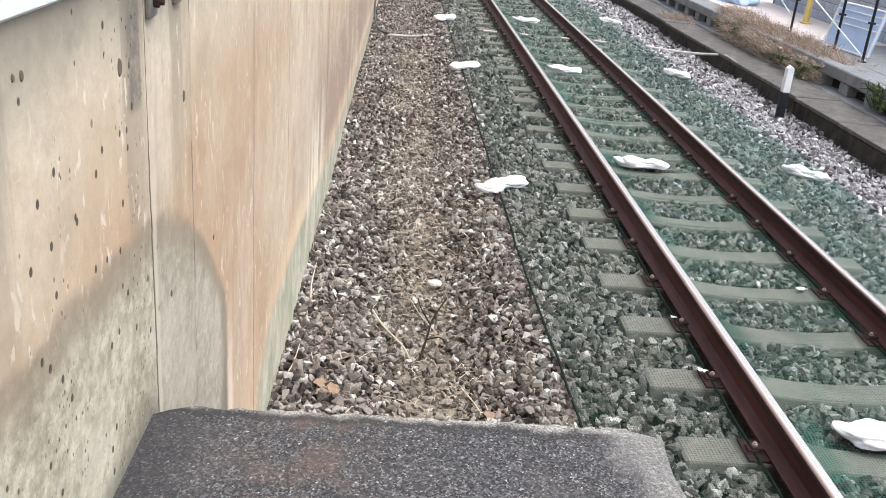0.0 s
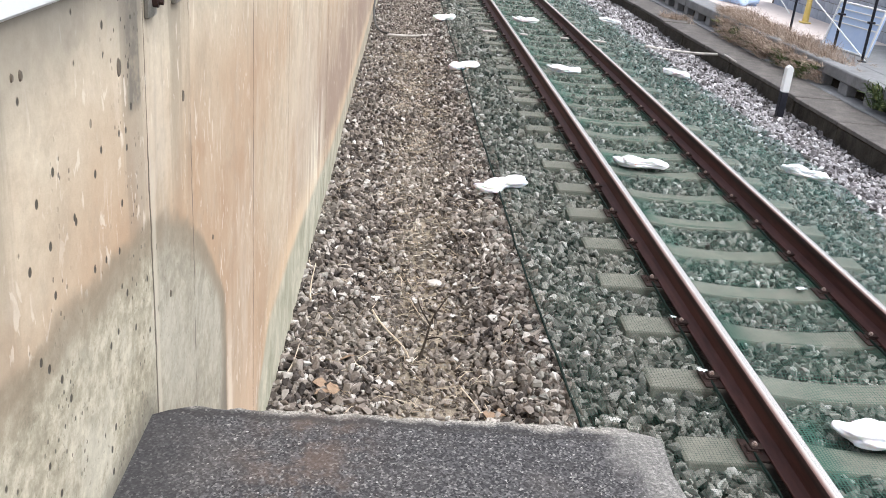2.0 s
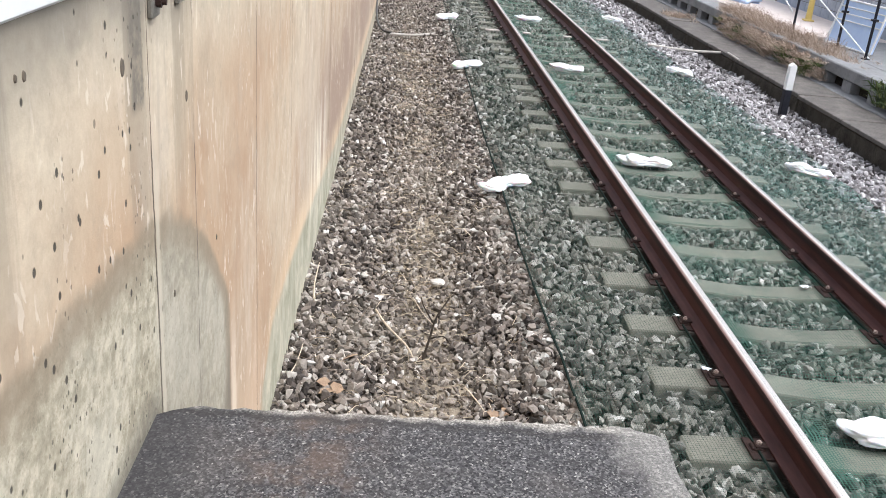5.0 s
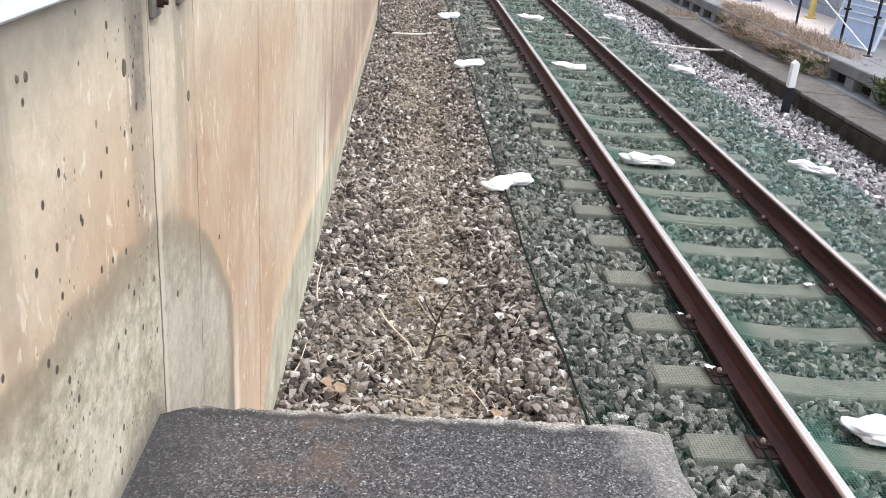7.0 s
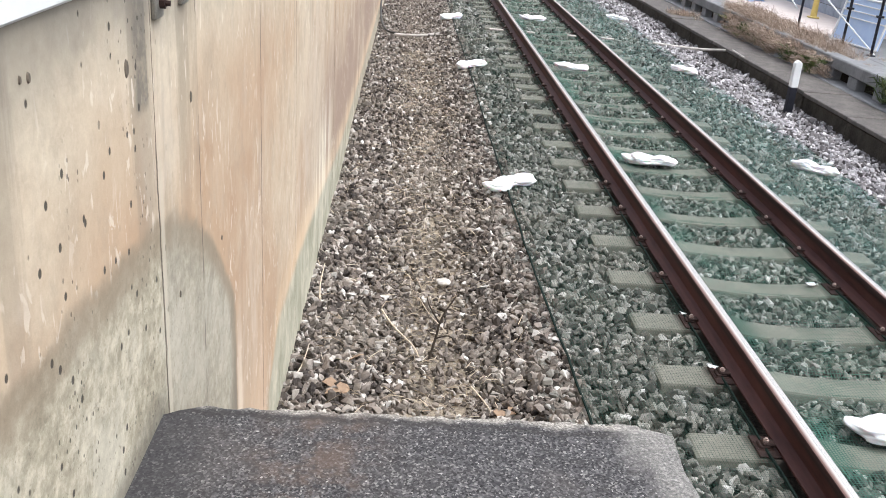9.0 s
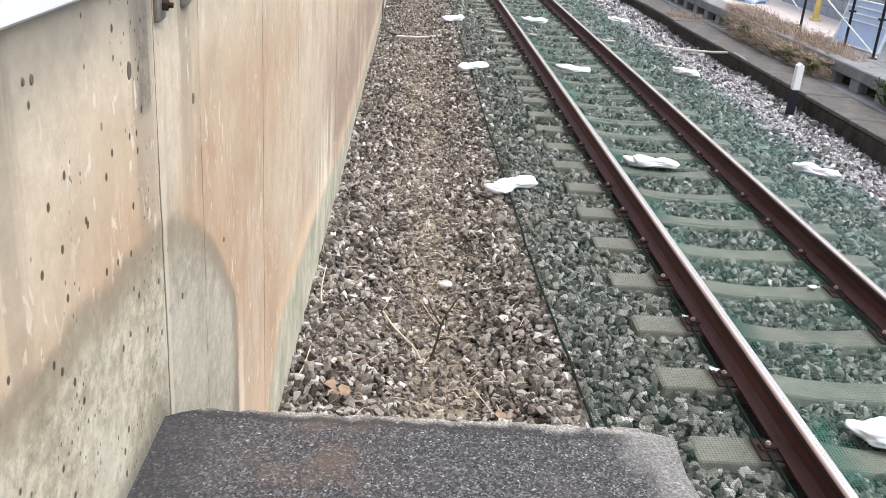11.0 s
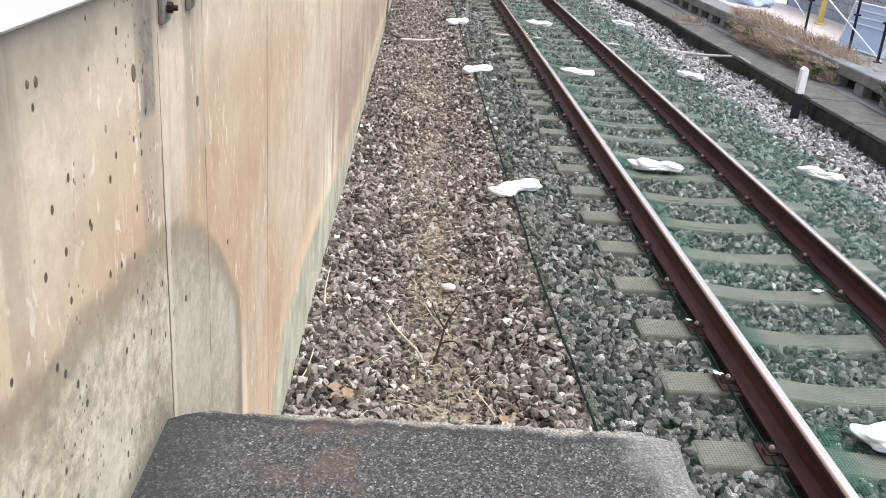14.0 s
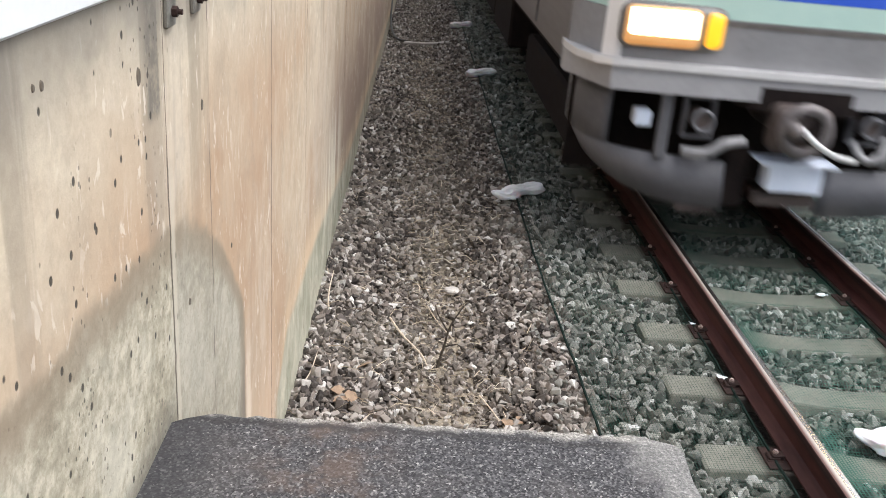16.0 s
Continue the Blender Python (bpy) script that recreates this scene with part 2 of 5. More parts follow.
    # pale lime line running down the joint
    lime = k.math("MULTIPLY", k.step(k.math("ABSOLUTE", k.math("SUBTRACT", k.math("ADD", y, k.math("MULTIPLY", wob, 0.10)), 2.085)), 0.026, 0.006), k.step(z, 1.75, 1.5, 0, 0.6))
    c = k.mix(lime, c, (0.62, 0.56, 0.44))
    # broken dark cracks along the formwork joints
    wave = k.math("ADD", k.math("MULTIPLY", k.math("SUBTRACT", k.noise(2.2, 3, 0.55, (1, 0, 1)), 0.5), 0.035), k.math("MULTIPLY", k.math("SUBTRACT", k.noise(16, 3, 0.6, (1, 0, 1)), 0.5), 0.026))
    for at, half, z0, z1, gap in ((2.062, 0.007, 1.72, 0.9, 0.34), (2.49, 0.0055, 2.2, 0.2, 0.44), (3.555, 0.008, 2.2, -0.2, 0.42), (4.67, 0.010, 2.2, 0.9, 0.46)):
        line = k.step(k.math("ABSOLUTE", k.math("SUBTRACT", k.math("ADD", y, wave), at)), half, half * 0.35)
        here = k.math("MULTIPLY", k.step(z, z0, z0 - 0.08), k.step(z, z1, z1 + 0.08))
        c = k.mix(k.math("MULTIPLY", k.math("MULTIPLY", line, here), k.step(k.noise(3.1 + at, 3, 0.6, (1, 0, 1)), gap, gap + 0.12, 0.1, 0.85)), c, (0.10, 0.075, 0.055))
    # pits, most of them in the first panel
    v = k.voronoi(29, (1, 0.85, 0.7))
    pit = k.math("MULTIPLY", k.step(v, 0.20, 0.13), k.step(k.voronoi(29, (1, 0.85, 0.7), "Color"), 0.60, 0.64))
    v2 = k.voronoi(55, (1, 0.9, 0.7))
    pit2 = k.math("MULTIPLY", k.step(v2, 0.22, 0.13), k.step(k.noise(2.2, 2), 0.50, 0.58))
    pits = k.math("MAXIMUM", k.math("MULTIPLY", pit, k.step(y, 2.15, 2.02, 0.12, 1)), k.math("MULTIPLY", pit2, k.step(y, 2.1, 1.9, 0, 0.9)))
    c = k.mix(k.math("MULTIPLY", pits, 0.93), c, (0.045, 0.038, 0.028))
    k.bump(k.math("SUBTRACT", k.math("MULTIPLY", fine, 0.5), pits), 0.45, 0.006)
    return k.done(c, 0.88)


M_WALL = make_wall()
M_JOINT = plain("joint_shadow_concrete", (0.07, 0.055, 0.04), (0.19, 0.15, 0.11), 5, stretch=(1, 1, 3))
M_WHITE = plain("white_paint", (0.80, 0.80, 0.79), (0.86, 0.86, 0.85), 5, 0.6, bump=0.05)


def make_slab():
    k = Nodes("worn_asphalt")
    x, y, z = k.split()
    grain, mid = k.voronoi(210, out="Color"), k.noise(2.4, 5, 0.6)
    c = k.ramp(grain, (0.1, (0.018, 0.017, 0.018)), (0.45, (0.052, 0.050, 0.052)), (0.75, (0.115, 0.110, 0.110)), (0.90, (0.25, 0.24, 0.225)), (1.0, (0.58, 0.55, 0.51)))
    c = k.mix(k.step(k.noise(26, 5, 0.7), 0.50, 0.66, 0, 0.5), c, (0.040, 0.037, 0.037))
    c = k.mix(k.step(mid, 0.44, 0.62, 0, 0.35), c, (0.098, 0.086, 0.078))
    # rusty brown wash and a darker border at the wall
    brown = k.math("MULTIPLY", k.step(k.math("ABSOLUTE", k.math("SUBTRACT", k.math("ADD", x, k.math("MULTIPLY", mid, 0.3)), -2.42)), 0.20, 0.03), k.step(k.noise(9, 5, 0.7), 0.40, 0.62))
    c = k.mix(k.math("MULTIPLY", brown, 0.5), c, (0.125, 0.085, 0.062))
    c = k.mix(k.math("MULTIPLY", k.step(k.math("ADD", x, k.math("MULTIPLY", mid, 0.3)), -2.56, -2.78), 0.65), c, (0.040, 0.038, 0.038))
    e = k.math("ADD", y, k.math("MULTIPLY", k.noise(14, 4), 0.08))
    c = k.mix(k.step(e, 2.075, 2.105, 0, 0.85), c, k.ramp(k.noise(130, 5, 0.75), (0.34, (0.09, 0.082, 0.07)), (0.5, (0.30, 0.275, 0.24)), (0.64, (0.66, 0.62, 0.55))))
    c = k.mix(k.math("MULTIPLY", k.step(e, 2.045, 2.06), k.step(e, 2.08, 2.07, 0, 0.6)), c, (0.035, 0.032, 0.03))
    r = k.math("ADD", k.math("ADD", x, k.math("MULTIPLY", y, 0.16)), k.math("MULTIPLY", k.noise(7, 5, 0.65), 0.22))
    c = k.mix(k.step(r, -1.46, -1.34, 0, 0.75), c, k.ramp(k.noise(150, 5, 0.75), (0.32, (0.075, 0.072, 0.068)), (0.5, (0.22, 0.21, 0.195)), (0.68, (0.50, 0.475, 0.43))))
    k.bump(k.math("ADD", grain, k.math("MULTIPLY", k.noise(30, 4), 1.5)), 0.6, 0.006)
    return k.done(c, 0.88, 0.0, 0.25)


M_SLAB = make_slab()


def make_sleeper():
    """Pale cast concrete, darker brown beside the rails."""
    k = Nodes("pale_sleeper_concrete")
    x, y, z = k.split()
    a, b = k.noise(7, 5, 0.6), k.noise(70, 4, 0.65)
    c = k.ramp(k.math("ADD", k.math("MULTIPLY", a, 0.6), k.math("MULTIPLY", b, 0.4)), (0.33, (0.14, 0.134, 0.108)), (0.67, (0.26, 0.25, 0.205)))
    far = k.math("ABSOLUTE", k.math("SUBTRACT", k.math("ABSOLUTE", k.math("ADD", x, k.math("MULTIPLY", k.math("SUBTRACT", a, 0.5), 0.06))), 0.566))
    c = k.mix(k.step(far, 0.20, 0.15, 0, 0.9), c, (0.06, 0.045, 0.035))
    k.bump(b, 0.4, 0.004)
    return k.done(c, 0.9)


M_SLEEPER = make_sleeper()


def make_rail():
    """Rusty web and foot; under-head shade painted dark on upper web and head sides."""
    k = Nodes("rusty_rail_steel")
    x, y, z = k.split()
    a, b = k.noise(30, 5, 0.6, (1, 0.15, 1)), k.noise(4, 4, 0.6, (1, 0.3, 1))
    c = k.ramp(k.math("ADD", k.math("MULTIPLY", a, 0.6), k.math("MULTIPLY", b, 0.4)), (0.33, (0.040, 0.013, 0.012)), (0.67, (0.100, 0.038, 0.032)))
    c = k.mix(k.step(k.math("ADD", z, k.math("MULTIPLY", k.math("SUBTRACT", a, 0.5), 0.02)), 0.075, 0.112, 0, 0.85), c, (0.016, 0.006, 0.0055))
    k.bump(a, 0.3, 0.002)
    return k.done(c, 0.6, 0.0, 0.3)


M_RAIL = make_rail()


def make_railtop():
    """Running surface: dull and brown towards -x, bright and metallic towards +x."""
    k = Nodes("polished_rail_head")
    x, y, z = k.split()
    a = k.noise(40, 4, 0.6, (1, 0.04, 1))
    f = k.step(k.math("ADD", x, k.math("MULTIPLY", k.math("SUBTRACT", a, 0.5), 0.012)), -0.024, 0.008)
    c = k.mix(f, (0.13, 0.062, 0.05), (0.93, 0.86, 0.78))
    return k.done(c, k.step(f, 0.0, 1.0, 0.55, 0.26), f)


M_RAILTOP = make_railtop()
M_CLIP = plain("rusty_spring_steel", (0.016, 0.010, 0.009), (0.05, 0.028, 0.023), 25, 0.7, spec=0.15)
M_BOLT = plain("worn_bolt_head", (0.30, 0.22, 0.19), (0.55, 0.44, 0.39), 30, 0.5, 0.2)


def make_net(name, wire, fold, low, high):
    """Square mesh of thin green thread, closer where the net is folded."""
    k = Nodes(name)
    x, y, z = k.split()
    folds = k.math("MULTIPLY", k.step(k.noise(2.3, 4, 0.6, (1.6, 0.7, 1), distort=0.6), 0.47, 0.66), fold)
    inner = k.math("MULTIPLY", k.step(k.math("ABSOLUTE", k.math("ADD", x, 0.40)), 0.18, 0.05), k.step(k.noise(1.9, 3), 0.40, 0.60, 0.0, 0.20))
    w = k.math("ADD", wire, k.math("ADD", folds, inner))

    def wires(v, size):
        return k.math("LESS_THAN", k.math("FRACT", k.math("MULTIPLY", v, 1 / size)), w)
    cover = k.math("MAXIMUM", wires(k.math("ADD", x, k.math("MULTIPLY", k.noise(3, 2), 0.02)), 0.017),
                   wires(k.math("ADD", y, k.math("MULTIPLY", k.noise(2.5, 2), 0.03)), 0.017))
    c = k.ramp(k.noise(1.1, 4), (0.3, low), (0.7, high))
    k.done(c, 0.9, 0.0, 0.1)
    t, m = k.n.new("ShaderNodeBsdfTransparent"), k.n.new("ShaderNodeMixShader")
    k.put(m.inputs[0], cover)
    k.put(m.inputs[1], t.outputs[0])
    k.put(m.inputs[2], k.bsdf.outputs[0])
    k.put(k.out.inputs[0], m.outputs[0])
    return k.mat


M_NET = make_net("green_mesh_net", 0.11, 0.05, (0.028, 0.078, 0.058), (0.060, 0.145, 0.108))
M_NET_THIN = make_net("thin_green_mesh_net", 0.092, 0.03, (0.012, 0.034, 0.024), (0.027, 0.068, 0.050))
M_NET_DENSE = make_net("dense_green_mesh_net", 0.125, 0.06, (0.045, 0.108, 0.092), (0.090, 0.190, 0.160))
M_CORD = plain("dark_green_cord", (0.006, 0.012, 0.010), (0.014, 0.026, 0.021), 30, 0.8, spec=0.1)


def make_bag():
    k = Nodes("white_plastic_bag")
    w = k.noise(16, 4, 0.6, (1, 2.5, 1), distort=0.8)
    k.bump(w, 0.22, 0.012)
    k.put(k.bsdf.inputs["Subsurface Weight"], 0.15)
    return k.done(k.ramp(w, (0.3, (0.78, 0.79, 0.81)), (0.6, (0.90, 0.90, 0.90))), 0.42)


M_BAG = make_bag()
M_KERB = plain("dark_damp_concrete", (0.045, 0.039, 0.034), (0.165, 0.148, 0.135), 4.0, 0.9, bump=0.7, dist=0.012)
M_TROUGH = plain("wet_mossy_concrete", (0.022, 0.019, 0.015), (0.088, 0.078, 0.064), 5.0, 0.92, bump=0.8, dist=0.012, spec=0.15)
M_BALUS = plain("grey_cast_concrete", (0.15, 0.15, 0.153), (0.28, 0.28, 0.285), 3.5, 0.9, bump=0.4, dist=0.006)
M_BLACK = plain("black_paint", (0.012, 0.013, 0.018), (0.03, 0.03, 0.04), 15, 0.6, spec=0.2)
M_STEEL = plain("zinc_steel", (0.18, 0.165, 0.14), (0.34, 0.32, 0.28), 22, 0.55, 0.6)
M_PIPE = plain("grey_conduit", (0.40, 0.37, 0.33), (0.58, 0.54, 0.49), 10, 0.6)
M_HOSE = plain("dark_hose", (0.03, 0.03, 0.03), (0.07, 0.065, 0.06), 10, 0.6)
M_TWIG = plain("dry_twig", (0.42, 0.34, 0.25), (0.66, 0.57, 0.44), 30, 0.9)
M_BOARD = plain("bleached_board", (0.36, 0.31, 0.28), (0.62, 0.57, 0.53), 12, 0.8)
M_DTWIG = plain("dark_twig", (0.025, 0.02, 0.016), (0.06, 0.048, 0.036), 30, 0.9, spec=0.1)
M_LEAF = plain("brown_leaf", (0.19, 0.12, 0.075), (0.34, 0.24, 0.155), 30, 0.8)
M_BLOCK = plain("grey_block_wall", (0.27, 0.30, 0.36), (0.40, 0.44, 0.51), 2.5, 0.9, bump=0.3)
M_SHEET = plain("pale_blue_sheet", (0.46, 0.60, 0.86), (0.60, 0.72, 0.92), 1.5, 0.5)
M_YELLOW = plain("yellow_plastic", (0.62, 0.46, 0.12), (0.75, 0.58, 0.20), 6, 0.5)
M_PINK = plain("dusty_paving", (0.58, 0.50, 0.46), (0.70, 0.62, 0.58), 3, 0.9)


def make_grass(name, a, b, c3):
    k = Nodes(name)
    isl = k.n.new("ShaderNodeNewGeometry").outputs["Random Per Island"]
    return k.done(k.ramp(isl, (0, a), (0.6, b), (1, c3)), 0.85)


M_DRY = make_grass("dry_grass", (0.17, 0.115, 0.078), (0.42, 0.32, 0.245), (0.72, 0.61, 0.52))
M_STRAW = make_grass("pale_straw", (0.36, 0.28, 0.19), (0.55, 0.46, 0.34), (0.72, 0.64, 0.50))
M_GREEN = make_grass("green_weed", (0.03, 0.05, 0.015), (0.07, 0.10, 0.03), (0.16, 0.17, 0.06))

M_TSTEEL = plain("brushed_stainless", (0.13, 0.118, 0.113), (0.20, 0.185, 0.18), 4, 0.5, 0.4, 0.08, 0.001, (1, 0.1, 1))
M_TFRONT = plain("silver_grey_front_paint", (0.20, 0.194, 0.197), (0.29, 0.282, 0.285), 2.5, 0.4)
M_TLIGHT = plain("light_grey_paint", (0.30, 0.293, 0.297), (0.40, 0.392, 0.395), 3, 0.4)
M_SKIRT = plain("grey_skirt_paint", (0.088, 0.086, 0.093), (0.140, 0.137, 0.147), 3, 0.5)
M_SILL = plain("worn_aluminium_highlight", (0.72, 0.70, 0.69), (0.80, 0.78, 0.77), 6, 0.35, 0.3)
M_WORN = plain("worn_cast_steel", (0.10, 0.088, 0.085), (0.23, 0.205, 0.20), 14, 0.5, 0.5)
M_TEAL = plain("pale_green_band", (0.45, 0.62, 0.55), (0.52, 0.68, 0.60), 3, 0.4)
M_BLUE = plain("blue_band", (0.03, 0.09, 0.55), (0.05, 0.13, 0.65), 3, 0.4)
# near-black: grime plus the deep shade under the car, held in the colour
M_UNDER = plain("grimy_shaded_underframe", (0.008, 0.006, 0.006), (0.026, 0.019, 0.017), 8, 0.85, spec=0.1)
M_GRIME = plain("brown_grime_steel", (0.055, 0.042, 0.038), (0.13, 0.10, 0.09), 9, 0.65, 0.3)
M_PLATE = plain("pale_jumper_plate", (0.66, 0.72, 0.84), (0.76, 0.82, 0.94), 4, 0.5)
M_GLASSD = plain("dark_window_glass", (0.012, 0.014, 0.016), (0.02, 0.023, 0.026), 2, 0.08)
M_BEZEL = plain("dark_lamp_bezel", (0.09, 0.08, 0.07), (0.17, 0.155, 0.14), 10, 0.4)


def make_glow(name, c, strength, base=(0.8, 0.75, 0.6)):
    k = Nodes(name)
    k.put(k.bsdf.inputs["Emission Color"], c)
    k.put(k.bsdf.inputs["Emission Strength"], strength)
    return k.done(base, 0.2)


M_HEAD = make_glow("headlamp_glow", (1.0, 0.80, 0.45), 6.0)
M_WARM = make_glow("reflector_glow", (1.0, 0.40, 0.08), 0.42, (0.45, 0.30, 0.16))
M_AMBER = make_glow("amber_lamp_glow", (1.0, 0.46, 0.01), 1.1, (0.6, 0.25, 0.02))


# ---------- building helpers ----------
def finish(bm, name, material, smooth=False):
    me = bpy.data.meshes.new(name)
    bmesh.ops.recalc_face_normals(bm, faces=bm.faces)
    bm.to_mesh(me)
    bm.free()
    for m in (material if isinstance(material, (list, tuple)) else [material]):
        me.materials.append(m)
    if smooth:
        me.polygons.foreach_set("use_smooth", [True] * len(me.polygons))
    return me


def part(name, bm, material, parent=None, label="", smooth=False):
    ob = new(name, finish(bm, name, material, smooth))
    ob.parent = parent
    return tagged(ob, label)


def share(name, me, parent, m):
    ob = new(name, me)
    ob.parent, ob.matrix_basis = parent, m
    return ob


def add_box(bm, lo, hi, bevel=0.0, segments=1):
    r = bmesh.ops.create_cube(bm, size=1)
    c = [(a + b) / 2 for a, b in zip(lo, hi)]
    for v in r["verts"]:
        v.co = Vector([c[i] + v.co[i] * (hi[i] - lo[i]) for i in range(3)])
    if bevel:
        es = list({e for v in r["verts"] for e in v.link_edges})
        bmesh.ops.bevel(bm, geom=es, offset=bevel, segments=segments, affect="EDGES", profile=0.5)
    return bm


def boxes(*specs):
    bm = bmesh.new()
    for s in specs:
        add_box(bm, *s)
    return bm


def add_cyl(bm, a, b, r, n=12, r2=None):
    a, b = Vector(a), Vector(b)
    m = Matrix.Translation((a + b) / 2) @ (b - a).to_track_quat("Z", "Y").to_matrix().to_4x4()
    bmesh.ops.create_cone(bm, cap_ends=True, segments=n, radius1=r, radius2=r if r2 is None else r2, depth=(b - a).length, matrix=m)
    return bm


def add_tube(bm, pts, r, n=8, taper=1.0):
    """A round tube along a line of points."""
    rings, last = [], len(pts) - 1
    for i, p in enumerate(pts):
        d = (Vector(pts[min(i + 1, last)]) - Vector(pts[max(i - 1, 0)])).normalized()
        q = d.to_track_quat("Z", "Y")
        rr = r * (1 + (taper - 1) * i / last)
        rings.append([bm.verts.new(Vector(p) + q @ Vector((rr * math.cos(6.2832 * k / n), rr * math.sin(6.2832 * k / n), 0))) for k in range(n)])
    for a, b in zip(rings, rings[1:]):
        for k in range(n):
            bm.faces.new((a[k], a[(k + 1) % n], b[(k + 1) % n], b[k]))
    bm.faces.new(rings[0]), bm.faces.new(rings[-1])
    return bm


def sweep(profile, ys, bm=None):
    """A closed outline in x and z drawn along y."""
    bm = bm or bmesh.new()
    rings = [[bm.verts.new((x, y, z)) for x, z in profile] for y in ys]
    n = len(profile)
    for a, b in zip(rings, rings[1:]):
        for k in range(n):
            bm.faces.new((a[k], a[(k + 1) % n], b[(k + 1) % n], b[k]))
    bm.faces.new(rings[0]), bm.faces.new(rings[-1])
    return bm


def bend(points, steps=6):
    """A smooth line through the points."""
    out = []
    p = [Vector(v) for v in points]
    for i in range(len(p) - 1):
        a, b, c, d = p[max(i - 1, 0)], p[i], p[i + 1], p[min(i + 2, len(p) - 1)]
        for k in range(steps):
            t = k / steps
            out.append(0.5 * (2 * b + (c - a) * t + (2 * a - 5 * b + 4 * c - d) * t * t + (3 * b - a - 3 * c + d) * t ** 3))
    return out + [p[-1]]


# ---------- ground ----------
def ramp01(v, a, b):
    t = np.clip((v - a) / (b - a), 0, 1)
    return t * t * (3 - 2 * t)


def level(x, y):
    """Height of the ground."""
    z = -0.035 - 0.15 * ramp01(-x, 1.45, 2.1) - 0.16 * ramp01(x, 1.7, 2.6)
    z = z + 0.02 * np.sin(x * 3.1 + y * 0.9) * ramp01(abs(x), 1.5, 2.0) + 0.012 * np.sin(y * 2.3 - x * 4.0) * ramp01(abs(x), 1.5, 2.0)
    return np.where(x > 3.7, 0.3, z)


def build_ground():
    xs = np.concatenate([[-600, -150, -40, -12], np.linspace(-4, 3.68, 120), [3.72, 5, 8, 15, 40, 150, 600]])
    ys = np.concatenate([[-600, -150, -40, -10], np.linspace(-3, 30, 260), [36, 50, 80, 150, 600]])
    X, Y = np.meshgrid(xs, ys)
    sand = ramp01(X, -2.5, -2.2) * ramp01(-X, 1.75, 2.0)
    Z = level(X, Y) - 0.035 * (1 - sand) * ramp01(X, -3.2, -2.95) * ramp01(-X, -2.9, -2.75)
    me = bpy.data.meshes.new("ground")
    v = np.stack([X, Y, Z], -1).reshape(-1, 3)
    w, h = len(xs), len(ys)
    i = (np.arange(h - 1)[:, None] * w + np.arange(w - 1)).ravel()
    me.from_pydata(v.tolist(), [], np.stack([i, i + 1, i + w + 1, i + w], 1).tolist())
    me.materials.append(M_GROUND)
    me.polygons.foreach_set("use_smooth", [True] * len(me.polygons))
    return tagged(new("ground", me), "brown gritty soil under the railway ballast", "ground", kind="structure")


build_ground()


# ---------- ballast ----------
def rock_shapes(rng, count=14):
    shapes = []
    for _ in range(count):
        bm = bmesh.new()
        for p in rng.normal(size=(13, 3)):
            p = p / np.linalg.norm(p) * rng.uniform(0.85, 1.12)
            bm.verts.new(p * (1.12, 0.85, 0.6))
        r = bmesh.ops.convex_hull(bm, input=bm.verts)
        junk = [g for g in r["geom_interior"] if isinstance(g, bmesh.types.BMVert)]
        if junk:
            bmesh.ops.delete(bm, geom=junk, context="VERTS")
        bmesh.ops.recalc_face_normals(bm, faces=bm.faces)
        bm.verts.index_update()
        shapes.append((np.array([v.co[:] for v in bm.verts]), np.array([[v.index for v in f.verts] for f in bm.faces])))
        bm.free()
    return shapes


def turns(rng, n):
    q = rng.normal(size=(n, 4))
    q /= np.linalg.norm(q, axis=1)[:, None]
    w, x, y, z = q.T
    return np.stack([1 - 2 * (y * y + z * z), 2 * (x * y - z * w), 2 * (x * z + y * w), 2 * (x * y + z * w), 1 - 2 * (x * x + z * z), 2 * (y * z - x * w),
                     2 * (x * z - y * w), 2 * (y * z + x * w), 1 - 2 * (x * x + y * y)], 1).reshape(n, 3, 3)


def strew(name, material, label, x, y, z, size, rng):
    """Broken stones at the places given, joined into one mesh."""
    shapes = rock_shapes(rng)
    pick = rng.integers(0, len(shapes), len(x))
    vs, fs, base = [], [], 0
    for k, (sv, sf) in enumerate(shapes):
        idx = np.nonzero(pick == k)[0]
        R = turns(rng, len(idx))
        v = np.einsum("nij,vj->nvi", R, sv) * size[idx][:, None, None]
        v += np.stack([x[idx], y[idx], z[idx]], 1)[:, None, :]
        f = sf[None] + (np.arange(len(idx)) * len(sv))[:, None, None] + base
        vs.append(v.reshape(-1, 3)), fs.append(f.reshape(-1, 3))
        base += len(idx) * len(sv)
    v, f = np.concatenate(vs), np.concatenate(fs)
    me = bpy.data.meshes.new(name)
    me.vertices.add(len(v)), me.loops.add(f.size), me.polygons.add(len(f))
    me.vertices.foreach_set("co", v.astype(np.float32).ravel())
    me.loops.foreach_set("vertex_index", f.astype(np.int32).ravel())
    me.polygons.foreach_set("loop_start", np.arange(0, f.size, 3, dtype=np.int32))
    me.polygons.foreach_set("use_smooth", np.zeros(len(f), dtype=bool))
    me.update(calc_edges=True)
    me.materials.append(material)
    return tagged(new(name, me), label, "ballast", kind="stuff")


SLEEPER_STEP, SLEEPER_FIRST = 0.6384, 8.754


